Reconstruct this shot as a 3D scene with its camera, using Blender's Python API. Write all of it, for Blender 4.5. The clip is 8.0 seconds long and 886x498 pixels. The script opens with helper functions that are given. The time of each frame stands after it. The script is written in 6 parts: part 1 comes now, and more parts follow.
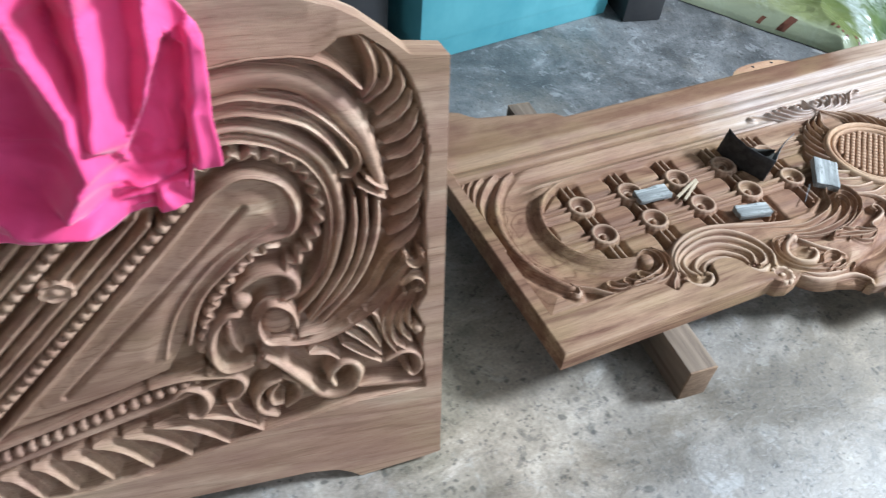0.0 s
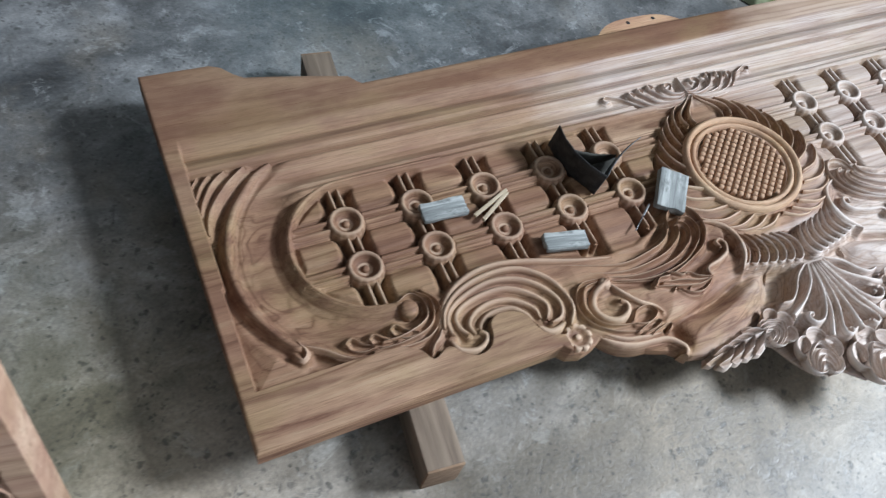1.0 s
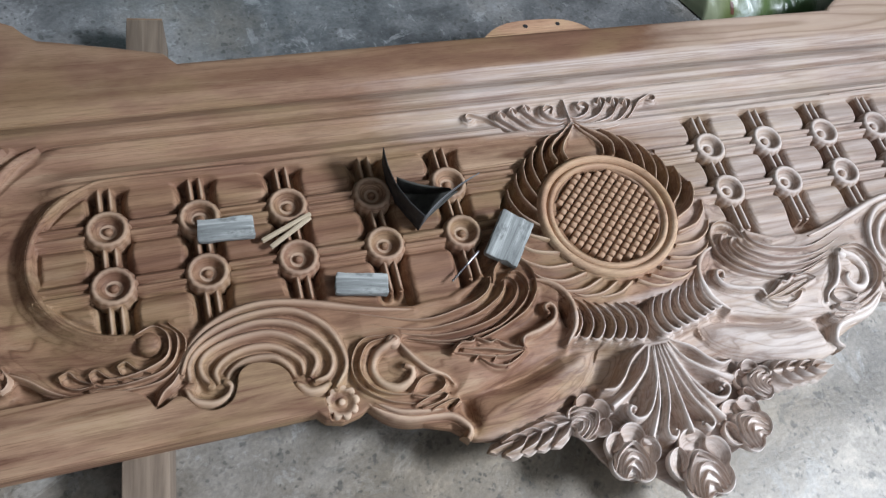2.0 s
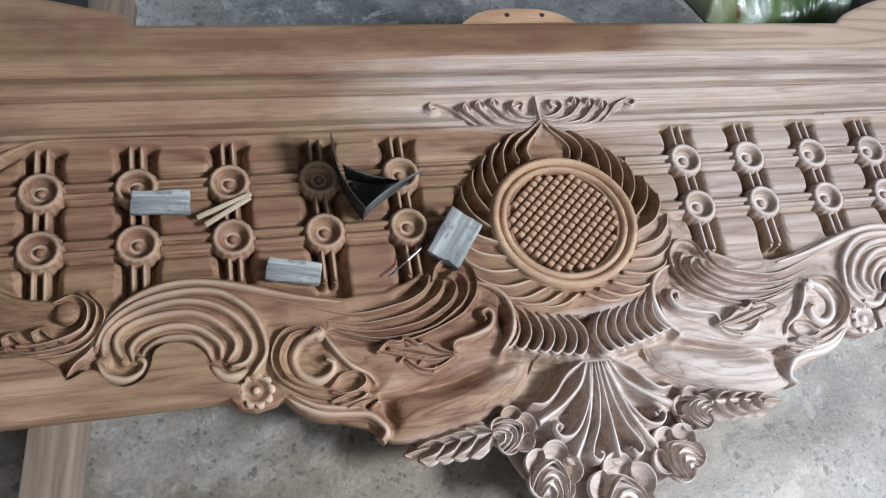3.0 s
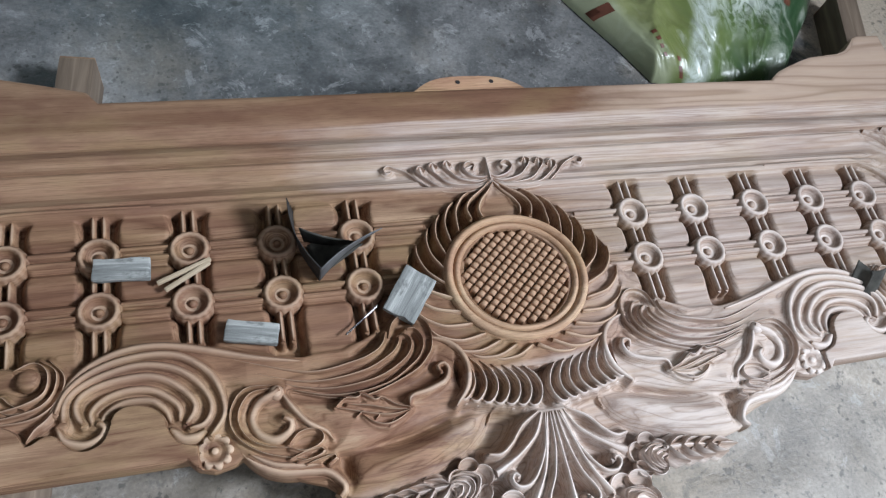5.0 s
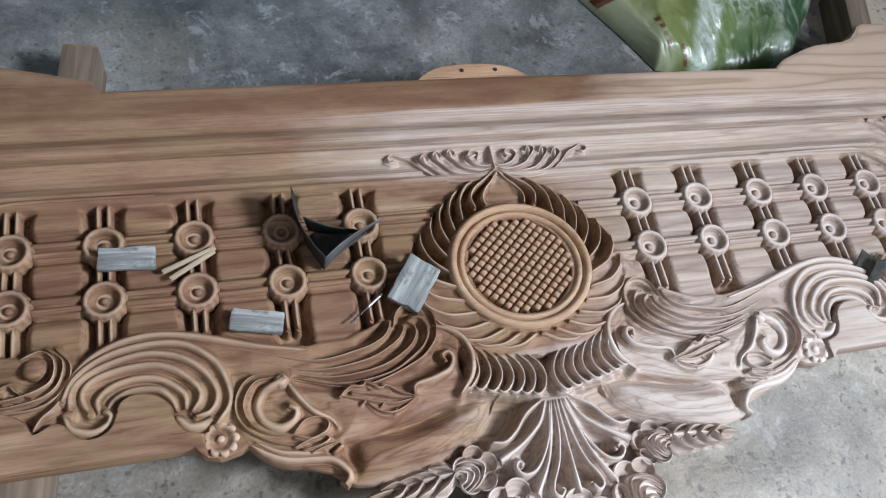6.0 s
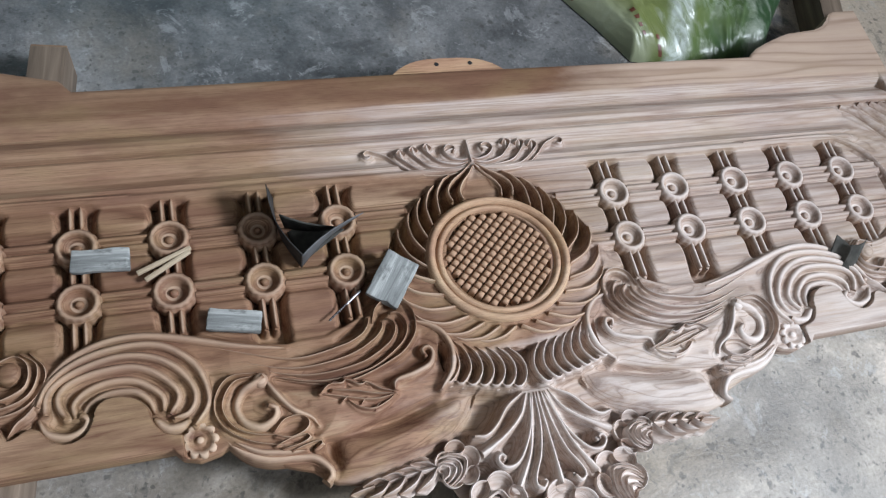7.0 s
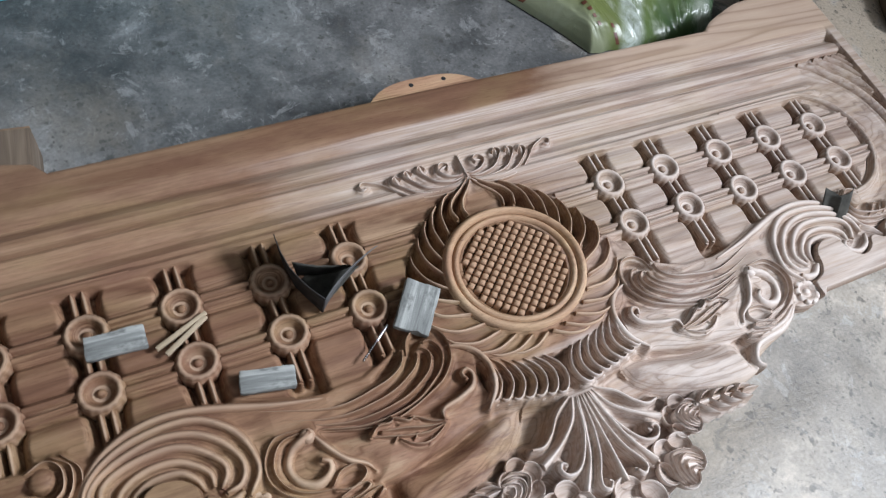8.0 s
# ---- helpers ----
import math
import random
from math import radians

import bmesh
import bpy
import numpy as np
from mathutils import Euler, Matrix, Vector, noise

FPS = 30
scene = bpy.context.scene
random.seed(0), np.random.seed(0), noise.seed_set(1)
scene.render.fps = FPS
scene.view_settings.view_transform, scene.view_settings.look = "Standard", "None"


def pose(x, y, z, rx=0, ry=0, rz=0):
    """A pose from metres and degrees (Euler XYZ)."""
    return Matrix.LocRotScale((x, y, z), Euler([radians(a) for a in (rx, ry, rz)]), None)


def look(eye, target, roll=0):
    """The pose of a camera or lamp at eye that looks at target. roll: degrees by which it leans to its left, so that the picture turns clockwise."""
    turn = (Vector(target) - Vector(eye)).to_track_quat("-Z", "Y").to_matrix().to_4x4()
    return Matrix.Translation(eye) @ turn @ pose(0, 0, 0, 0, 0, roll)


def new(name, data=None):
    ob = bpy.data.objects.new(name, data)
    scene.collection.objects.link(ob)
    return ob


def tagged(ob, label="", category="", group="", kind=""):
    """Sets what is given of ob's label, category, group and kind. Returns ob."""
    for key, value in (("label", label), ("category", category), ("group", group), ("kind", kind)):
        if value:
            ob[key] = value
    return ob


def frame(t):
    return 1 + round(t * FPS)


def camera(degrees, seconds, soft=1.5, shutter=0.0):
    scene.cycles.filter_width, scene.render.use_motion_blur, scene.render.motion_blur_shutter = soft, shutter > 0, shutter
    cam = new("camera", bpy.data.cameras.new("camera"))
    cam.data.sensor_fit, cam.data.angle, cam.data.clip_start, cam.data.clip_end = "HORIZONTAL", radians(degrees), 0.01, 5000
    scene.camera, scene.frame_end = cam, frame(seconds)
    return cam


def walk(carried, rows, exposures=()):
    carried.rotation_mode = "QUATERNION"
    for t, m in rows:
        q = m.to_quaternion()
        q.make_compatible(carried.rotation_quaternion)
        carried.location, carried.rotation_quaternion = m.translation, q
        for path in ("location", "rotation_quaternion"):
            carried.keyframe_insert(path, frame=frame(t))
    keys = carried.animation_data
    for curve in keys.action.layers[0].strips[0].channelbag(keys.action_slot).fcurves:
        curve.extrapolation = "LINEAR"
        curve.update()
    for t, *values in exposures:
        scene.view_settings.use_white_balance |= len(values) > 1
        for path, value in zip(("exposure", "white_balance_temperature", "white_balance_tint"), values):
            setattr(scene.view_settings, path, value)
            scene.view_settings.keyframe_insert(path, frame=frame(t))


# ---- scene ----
cam = camera(61.1, 8.0, soft=1.2, shutter=0.2)
PATH = [
    (0, (-1.588, -0.778, 1.149), (-0.884, 0.426, -0.284), 6.5),
    (0.5, (-1.303, -0.671, 1.137), (-0.581, 0.342, -0.429), 12.9),
    (1, (-1.053, -0.521, 1.132), (-0.356, 0.334, -0.537), 18.1),
    (1.5, (-0.787, -0.486, 1.128), (-0.165, 0.296, -0.604), 22.0),
    (2, (-0.625, -0.444, 1.134), (-0.043, 0.297, -0.631), 25.4),
    (2.2, (-0.591, -0.407, 1.137), (-0.017, 0.301, -0.643), 27.8),
    (3.3, (-0.46, -0.442, 1.161), (0.021, 0.239, -0.657), 28.6),
    (3.5, (-0.451, -0.465, 1.18), (0.063, 0.254, -0.614), 28.3),
    (4, (-0.436, -0.472, 1.203), (0.135, 0.344, -0.531), 26.4),
    (4.5, (-0.439, -0.46, 1.189), (0.108, 0.373, -0.545), 24.6),
    (6, (-0.449, -0.451, 1.19), (0.084, 0.347, -0.565), 25.0),
    (6.5, (-0.436, -0.454, 1.191), (0.118, 0.33, -0.563), 25.6),
    (7, (-0.439, -0.453, 1.189), (0.133, 0.325, -0.562), 26.0),
    (7.5, (-0.474, -0.438, 1.17), (0.18, 0.301, -0.569), 27.7),
    (8, (-0.537, -0.402, 1.149), (0.184, 0.365, -0.551), 22.0),
]
walk(cam, [(t, look(eye, target, roll)) for t, eye, target, roll in PATH],
     [(0.0, 0.75, 5880, 6), (0.5, 0.50, 5920, 5), (1.0, 0.24, 6030, 7), (1.5, 0.11, 6150, 9), (2.0, 0.02, 6200, 10), (3.3, 0.02, 6220, 10), (4.0, 0.06, 6220, 10),
      (4.5, -0.05, 6200, 10), (6.5, -0.06, 6200, 10), (8.0, -0.07, 6380, 11)])

# ---- light: daylight from the right and added fill in front, through invented openings; dim behind ----
world = bpy.data.worlds.new("sky")
scene.world = world
world.use_nodes = True
wn = world.node_tree.nodes
sky = wn.new("ShaderNodeTexSky")
sky.sky_type = "NISHITA"
sky.sun_disc = False
sky.sun_elevation, sky.sun_rotation = radians(50), radians(100)
wn["Background"].inputs["Strength"].default_value = 0.12
world.node_tree.links.new(sky.outputs["Color"], wn["Background"].inputs["Color"])


def opening_lamp(name, m, sx, sy, watts, colour):
    data = bpy.data.lights.new(name, "AREA")
    data.shape, data.size, data.size_y, data.energy, data.color = "RECTANGLE", sx, sy, watts, colour
    ob = new(name, data)
    ob.matrix_world = m
    return ob


# stands in for daylight from the right; its opening is unseen
opening_lamp("east_daylight", pose(1.92, -1.05, 2.4, 0, 90, 0), 0.8, 0.8, 262, (0.86, 0.92, 1.0))
# fill added to brighten the upright board; no source is seen there
opening_lamp("front_fill", pose(0.8, -3.32, 1.75, 90, 0, 0), 2.2, 1.4, 30, (0.86, 0.92, 1.0))

# ---- materials ----


class Nodes:
    """A small node-tree writer."""

    def __init__(self, name):
        self.mat = bpy.data.materials.new(name)
        self.mat.use_nodes = True
        self.tree = self.mat.node_tree
        self.bsdf = self.tree.nodes["Principled BSDF"]

    def add(self, kind, **props):
        n = self.tree.nodes.new("ShaderNode" + kind)
        for k, v in props.items():
            if k == "op":
                n.operation = v
            elif k == "blend":
                n.blend_type = v
            elif k == "data":
                n.data_type = v
            else:
                n.inputs[k.replace("_", " ")].default_value = v
        return n

    def link(self, a, b):
        self.tree.links.new(a, b)

    fixed = False

    def place(self):
        """The board's own place in the room, or the thing's own axes."""
        return self.add("NewGeometry").outputs["Position"] if self.fixed else self.add("TexCoord").outputs["Object"]

    def coords(self, scale, rot=(0, 0, 0)):
        mp = self.add("Mapping")
        mp.inputs["Scale"].default_value = scale
        mp.inputs["Rotation"].default_value = rot
        self.link(self.place(), mp.inputs["Vector"])
        return mp.outputs["Vector"]

    def noise(self, vec, scale, detail=4, rough=0.55, distort=0.0):
        n = self.add("TexNoise", Scale=scale, Detail=detail, Roughness=rough, Distortion=distort)
        self.link(vec, n.inputs["Vector"])
        return n.outputs["Fac"]

    def ramp(self, fac, stops):
        n = self.add("ValToRGB")
        e = n.color_ramp.elements
        while len(e) < len(stops):
            e.new(0.5)
        for el, (p, c) in zip(e, stops):
            el.position, el.color = p, (*c, 1) if len(c) == 3 else c
        self.link(fac, n.inputs["Fac"])
        return n.outputs["Color"]

    def mix(self, fac, a, b, blend="MIX"):
        n = self.tree.nodes.new("ShaderNodeMix")
        n.data_type, n.blend_type = "RGBA", blend
        for sock, v in ((n.inputs[0], fac), (n.inputs[6], a), (n.inputs[7], b)):
            if isinstance(v, (int, float)):
                sock.default_value = v
            elif isinstance(v, tuple):
                sock.default_value = (*v, 1)
            else:
                self.link(v, sock)
        return n.outputs[2]

    def math(self, op, a, b=0.0):
        n = self.add("Math", op=op)
        for sock, v in ((n.inputs[0], a), (n.inputs[1], b)):
            if isinstance(v, (int, float)):
                sock.default_value = v
            else:
                self.link(v, sock)
        return n.outputs[0]

    def bump(self, height, strength, distance):
        n = self.add("Bump", Strength=strength, Distance=distance)
        self.link(height, n.inputs["Height"])
        self.link(n.outputs["Normal"], self.bsdf.inputs["Normal"])

    def set(self, **kw):
        for k, v in kw.items():
            sock = self.bsdf.inputs[k.replace("_", " ")]
            if isinstance(v, (int, float)):
                sock.default_value = v
            elif isinstance(v, tuple):
                sock.default_value = (*v, 1)
            else:
                self.link(v, sock)
        return self.mat


def teak(name, dusty, rot=(0, 0, 0), tone=1.0, keen=False, calm=1.0, warm=(1.0, 1.0, 1.0)):
    """Raw sanded teak: rings cut by the carving, fine pores, sanding dust towards one end."""
    n = Nodes(name)
    n.fixed = dusty
    broad = n.noise(n.coords((0.7, 4.0, 3.0), rot), 1.6, 4, 0.6)
    c = n.ramp(broad, [(0.32, (0.29 * tone, 0.160 * tone, 0.094 * tone)), (0.5, (0.41 * tone, 0.252 * tone, 0.157 * tone)), (0.68, (0.51 * tone, 0.350 * tone, 0.232 * tone))])
    rings = n.noise(n.coords((0.20, 2.3, 14.0), rot), 2.3, 3, 0.5, 0.2)
    bands = n.math("FRACT", n.math("MULTIPLY", rings, 19.0))
    vein = n.ramp(bands, [(0.0, (0.34, 0.25, 0.20)), (0.07, (0.52, 0.44, 0.38)), (0.18, (0.90, 0.87, 0.84)), (0.45, (1.10, 1.10, 1.09)), (0.86, (0.97, 0.96, 0.95)), (1.0, (0.40, 0.32, 0.26))])
    streak = n.noise(n.coords((0.5, 6.0, 6.0), rot), 2.0, 3)
    gate = n.ramp(streak, [(0.36, (0.42 * calm, 0.42 * calm, 0.42 * calm)), (0.56, (0.92 * calm, 0.92 * calm, 0.92 * calm))])
    if dusty:
        # the rear rail is a plainer plank
        where = n.add("SeparateXYZ")
        n.link(n.place(), where.inputs[0])
        plainer = n.ramp(n.math("ADD", where.outputs["Y"], 0.5), [(0.655, (1, 1, 1)), (0.66, (0.42, 0.42, 0.42)), (0.806, (0.42, 0.42, 0.42)), (0.812, (0.30, 0.30, 0.30))])
        gate = n.mix(1.0, gate, plainer, "MULTIPLY")
    c = n.mix(gate, c, n.mix(1.0, c, vein, "MULTIPLY"))
    hue = n.noise(n.coords((3.2, 5.0, 5.0), rot), 1.7, 3, 0.5)
    c = n.mix(n.ramp(hue, [(0.40, (0.42 * calm, 0.42 * calm, 0.42 * calm)), (0.50, (0, 0, 0))]), c, (0.40 * tone, 0.288 * tone, 0.150 * tone))
    c = n.mix(n.ramp(hue, [(0.52, (0, 0, 0)), (0.62, (0.42 * calm, 0.42 * calm, 0.42 * calm))]), c, (0.30 * tone, 0.155 * tone, 0.105 * tone))
    fine = n.noise(n.coords((16.0, 210.0, 210.0), rot), 2.6, 4, 0.65)
    c = n.mix(0.5, c, n.ramp(fine, [(0.28, (0.58, 0.52, 0.47)), (0.5, (1.0, 1.0, 1.0)), (0.75, (1.16, 1.16, 1.16))]), "MULTIPLY")
    blot = n.noise(n.coords((3.0, 9.0, 9.0), rot), 2.4, 5, 0.6)
    c = n.mix(n.ramp(blot, [(0.48, (0, 0, 0)), (0.70, (0.6, 0.6, 0.6))]), c, (0.25 * tone, 0.13 * tone, 0.09 * tone))
    figure = n.noise(n.coords((1.9, 24.0, 26.0), rot), 1.7, 6, 0.68, 0.5)
    dark = n.ramp(figure, [(0.47, (0, 0, 0)), (0.56, (0.30, 0.30, 0.30)), (0.67, (0.8, 0.8, 0.8))])
    if dusty:
        # and the near one strongly figured
        figured = n.ramp(n.math("ADD", where.outputs["Y"], 0.5), [(0.332, (1.0, 1.0, 1.0)), (0.340, (0.72, 0.72, 0.72))])
        dark = n.mix(1.0, n.mix(1.0, dark, plainer, "MULTIPLY"), n.mix(1.0, figured, (1.4, 1.4, 1.4), "MULTIPLY"), "MULTIPLY")
    if calm < 1.0:
        dark = n.mix(1.0, dark, (calm, calm, calm), "MULTIPLY")
    c = n.mix(dark, c, (0.165 * tone, 0.078 * tone, 0.048 * tone))
    c = n.mix(n.ramp(figure, [(0.30, (0.55, 0.55, 0.55)), (0.44, (0, 0, 0))]), c, (0.53 * tone, 0.385 * tone, 0.25 * tone))
    pore = n.noise(n.coords((4.5, 190.0, 120.0), rot), 2.4, 3, 0.55)
    c = n.mix(n.ramp(pore, [(0.62, (0, 0, 0)), (0.72, (0.5, 0.5, 0.5))]), c, n.mix(1.0, c, (0.38, 0.31, 0.27), "MULTIPLY"))
    rough = n.math("ADD", n.math("MULTIPLY", fine, 0.2), 0.56)
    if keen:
        # crests rubbed pale by the sandpaper, with edge highlights painted into the colour
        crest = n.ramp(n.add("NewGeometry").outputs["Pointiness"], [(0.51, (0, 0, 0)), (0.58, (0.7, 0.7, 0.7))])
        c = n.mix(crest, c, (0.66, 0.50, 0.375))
    if dusty:
        sp = n.add("SeparateXYZ")
        n.link(n.place(), sp.inputs[0])
        wob = n.noise(n.coords((2.0, 5.0, 2.0)), 2.6, 5, 0.65)
        along = n.math("DIVIDE", n.math("ADD", sp.outputs["Y"], 0.5), 1.0)
        # glued up from several planks, the middle ones of darker heartwood
        plank = n.ramp(along, [(0.0, (1.0, 0.98, 0.95)), (0.332, (0.99, 0.98, 0.95)), (0.340, (0.84, 0.80, 0.77)), (0.50, (0.88, 0.85, 0.82)), (0.51, (0.83, 0.80, 0.76)), (0.664, (0.85, 0.82, 0.78)), (0.67, (0.88, 0.86, 0.84)), (0.805, (0.86, 0.84, 0.82)), (0.815, (0.70, 0.645, 0.61))])
        c = n.mix(1.0, c, plank, "MULTIPLY")
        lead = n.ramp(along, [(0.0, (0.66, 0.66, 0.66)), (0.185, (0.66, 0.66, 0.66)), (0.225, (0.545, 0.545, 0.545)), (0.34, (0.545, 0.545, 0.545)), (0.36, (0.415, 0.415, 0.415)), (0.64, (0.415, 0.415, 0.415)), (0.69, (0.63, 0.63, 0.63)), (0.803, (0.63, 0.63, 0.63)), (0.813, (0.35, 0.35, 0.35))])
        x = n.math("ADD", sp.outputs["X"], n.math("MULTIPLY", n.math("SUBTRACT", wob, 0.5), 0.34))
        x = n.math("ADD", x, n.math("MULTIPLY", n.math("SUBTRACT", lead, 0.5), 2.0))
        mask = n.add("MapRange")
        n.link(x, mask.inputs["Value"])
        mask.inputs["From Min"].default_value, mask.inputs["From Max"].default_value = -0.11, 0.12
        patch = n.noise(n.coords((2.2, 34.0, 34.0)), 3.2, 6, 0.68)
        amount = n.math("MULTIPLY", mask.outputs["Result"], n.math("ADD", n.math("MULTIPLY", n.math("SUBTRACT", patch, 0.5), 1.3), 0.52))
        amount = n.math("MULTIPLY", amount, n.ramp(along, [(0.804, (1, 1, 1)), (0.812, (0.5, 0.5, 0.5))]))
        # dust fades with depth, which puts some of the slots' shade into the colour
        reach = n.add("MapRange")
        n.link(sp.outputs["Z"], reach.inputs["Value"])
        reach.inputs["From Min"].default_value, reach.inputs["From Max"].default_value = 0.090, 0.108
        reach.inputs["To Min"].default_value = 0.4
        # and it lies on what faces up, so walls are coloured darker too
        face = n.add("SeparateXYZ")
        n.link(n.add("NewGeometry").outputs["Normal"], face.inputs[0])
        level = n.add("MapRange")
        n.link(face.outputs["Z"], level.inputs["Value"])
        level.inputs["From Min"].default_value, level.inputs["From Max"].default_value = -0.12, 0.65
        # caked all over the flowers at the near edge
        caked = n.ramp(along, [(0.25, (0.74, 0.74, 0.74)), (0.33, (0.5, 0.5, 0.5)), (0.37, (0, 0, 0))])
        amount = n.math("MULTIPLY", amount, n.math("MAXIMUM", reach.outputs["Result"], caked))
        amount = n.math("MULTIPLY", amount, n.math("MAXIMUM", level.outputs["Result"], caked))
        amount = n.math("MINIMUM", n.math("MULTIPLY", amount, n.math("ADD", n.math("MULTIPLY", caked, 0.6), 1.0)), 0.92)
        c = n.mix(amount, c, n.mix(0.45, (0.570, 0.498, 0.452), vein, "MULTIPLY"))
        # light falloff painted into the rear rail: paler wood towards the lit end
        lit_rail = n.math("MULTIPLY", mask.outputs["Result"], n.ramp(along, [(0.812, (0, 0, 0)), (0.816, (0.5, 0.5, 0.5))]))
        c = n.mix(lit_rail, c, n.mix(0.5, (0.63, 0.475, 0.36), vein, "MULTIPLY"))
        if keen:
            # painted crest highlight, whiter in the dusty part
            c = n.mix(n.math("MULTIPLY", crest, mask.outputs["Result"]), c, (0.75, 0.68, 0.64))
    if warm != (1.0, 1.0, 1.0):
        c = n.mix(1.0, c, warm, "MULTIPLY")
    n.bump(fine, 0.15, 0.002)
    return n.set(Base_Color=c, Roughness=rough, Specular_IOR_Level=0.28)


# low tone: browner undusted end, with some light falloff put into the colour
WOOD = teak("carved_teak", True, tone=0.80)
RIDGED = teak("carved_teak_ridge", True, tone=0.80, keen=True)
FRESH = teak("fresh_sanded_teak", False, (0, 0, 0), 1.18, calm=0.4, warm=(0.95, 1.0, 1.0))
# dark blades, pale crests: gap shade and edge light put into the colour
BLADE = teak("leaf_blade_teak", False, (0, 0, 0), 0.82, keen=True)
TENON = teak("pale_tenon", False, (0, 0, 0), 1.15)
WOOD_UP = teak("standing_teak", False, (0, 0, 0), 1.14, calm=0.55, warm=(0.955, 1.0, 1.11))


def concrete(name):
    n = Nodes(name)
    v = n.coords((1, 1, 1))
    big = n.noise(v, 2.1, 9, 0.66, 0.7)
    c = n.ramp(big, [(0.34, (0.085, 0.088, 0.090)), (0.45, (0.18, 0.184, 0.185)), (0.54, (0.30, 0.303, 0.30)), (0.66, (0.46, 0.46, 0.455))])
    patch = n.noise(n.coords((1.0, 1.3, 1.0)), 6.5, 9, 0.72, 0.4)
    c = n.mix(0.65, c, n.ramp(patch, [(0.34, (0.30, 0.32, 0.34)), (0.46, (0.72, 0.75, 0.76)), (0.56, (1.15, 1.16, 1.16)), (0.66, (1.9, 1.95, 2.0))]), "MULTIPLY")
    sp = n.add("SeparateXYZ")
    n.link(v, sp.inputs[0])
    # paler and warmer towards the front, darker behind, with a ragged border
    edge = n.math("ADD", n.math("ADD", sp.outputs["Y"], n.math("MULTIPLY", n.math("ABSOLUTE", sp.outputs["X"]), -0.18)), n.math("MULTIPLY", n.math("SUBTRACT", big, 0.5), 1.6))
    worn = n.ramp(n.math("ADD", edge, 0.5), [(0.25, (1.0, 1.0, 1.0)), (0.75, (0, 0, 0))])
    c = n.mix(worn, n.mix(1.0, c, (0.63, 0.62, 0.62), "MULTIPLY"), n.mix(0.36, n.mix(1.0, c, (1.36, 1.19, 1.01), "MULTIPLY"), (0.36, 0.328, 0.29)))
    # tan tint on the floor past the board's right end
    beige = n.math("ADD", sp.outputs["X"], n.math("ADD", n.math("MULTIPLY", sp.outputs["Y"], 0.30), n.math("MULTIPLY", n.math("SUBTRACT", patch, 0.5), 0.8)))
    c = n.mix(n.ramp(n.math("SUBTRACT", beige, 0.75), [(0.30, (0, 0, 0)), (0.46, (0.9, 0.9, 0.9))]), c, (0.52, 0.435, 0.34))
    tan = n.noise(n.coords((1.3, 1, 1)), 3.1, 7, 0.65)
    c = n.mix(n.ramp(tan, [(0.52, (0, 0, 0)), (0.70, (0.55, 0.55, 0.55))]), c, (0.27, 0.235, 0.19))
    for scale, size, lo, hi in ((34.0, 0.25, 0.46, 0.53), (15.0, 0.17, 0.50, 0.58), (80.0, 0.30, 0.47, 0.57)):
        vor = n.add("TexVoronoi", Scale=scale, Randomness=1.0)
        warp = n.add("VectorMath", op="ADD")
        wn2 = n.add("TexNoise", Scale=scale * 2.0, Detail=3.0)
        n.link(v, wn2.inputs["Vector"])
        sc = n.add("VectorMath", op="SCALE", Scale=0.8 / scale)
        n.link(wn2.outputs["Color"], sc.inputs[0])
        n.link(v, warp.inputs[0])
        n.link(sc.outputs[0], warp.inputs[1])
        n.link(warp.outputs[0], vor.inputs["Vector"])
        spots = n.ramp(vor.outputs["Distance"], [(size * 0.55, (1, 1, 1)), (size, (0, 0, 0))])
        gate = n.ramp(n.noise(v, scale * 0.23, 3), [(lo, (0, 0, 0)), (hi, (0.65, 0.65, 0.65))])
        c = n.mix(n.mix(1.0, spots, gate, "MULTIPLY"), c, (0.06, 0.06, 0.055))
    flake = n.noise(v, 13.0, 12, 0.76, 0.6)
    c = n.mix(n.ramp(flake, [(0.565, (0, 0, 0)), (0.60, (0.3, 0.3, 0.3))]), c, (0.50, 0.505, 0.50))
    c = n.mix(n.ramp(flake, [(0.385, (0.5, 0.5, 0.5)), (0.42, (0, 0, 0))]), c, (0.12, 0.118, 0.11))
    chip = n.noise(v, 42.0, 8, 0.72, 0.5)
    c = n.mix(n.ramp(chip, [(0.60, (0, 0, 0)), (0.66, (0.22, 0.22, 0.22))]), c, (0.52, 0.53, 0.53))
    c = n.mix(n.ramp(chip, [(0.36, (0.6, 0.6, 0.6)), (0.41, (0, 0, 0))]), c, (0.085, 0.083, 0.08))
    # brown stain by the near edge, with the board's shadow painted into it
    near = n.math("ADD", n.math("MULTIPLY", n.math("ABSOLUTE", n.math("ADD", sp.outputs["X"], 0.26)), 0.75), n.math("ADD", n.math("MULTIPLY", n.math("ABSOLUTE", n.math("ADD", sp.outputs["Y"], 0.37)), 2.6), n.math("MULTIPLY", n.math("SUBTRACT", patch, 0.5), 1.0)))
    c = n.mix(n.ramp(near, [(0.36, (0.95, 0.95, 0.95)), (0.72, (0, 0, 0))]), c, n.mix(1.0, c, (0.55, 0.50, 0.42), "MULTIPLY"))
    # shadow left of the board's end, painted into the floor with a brown cast
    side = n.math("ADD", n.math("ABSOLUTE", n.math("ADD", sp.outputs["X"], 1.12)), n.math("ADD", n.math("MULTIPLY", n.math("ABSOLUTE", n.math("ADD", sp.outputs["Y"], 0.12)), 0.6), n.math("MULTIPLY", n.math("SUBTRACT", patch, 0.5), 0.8)))
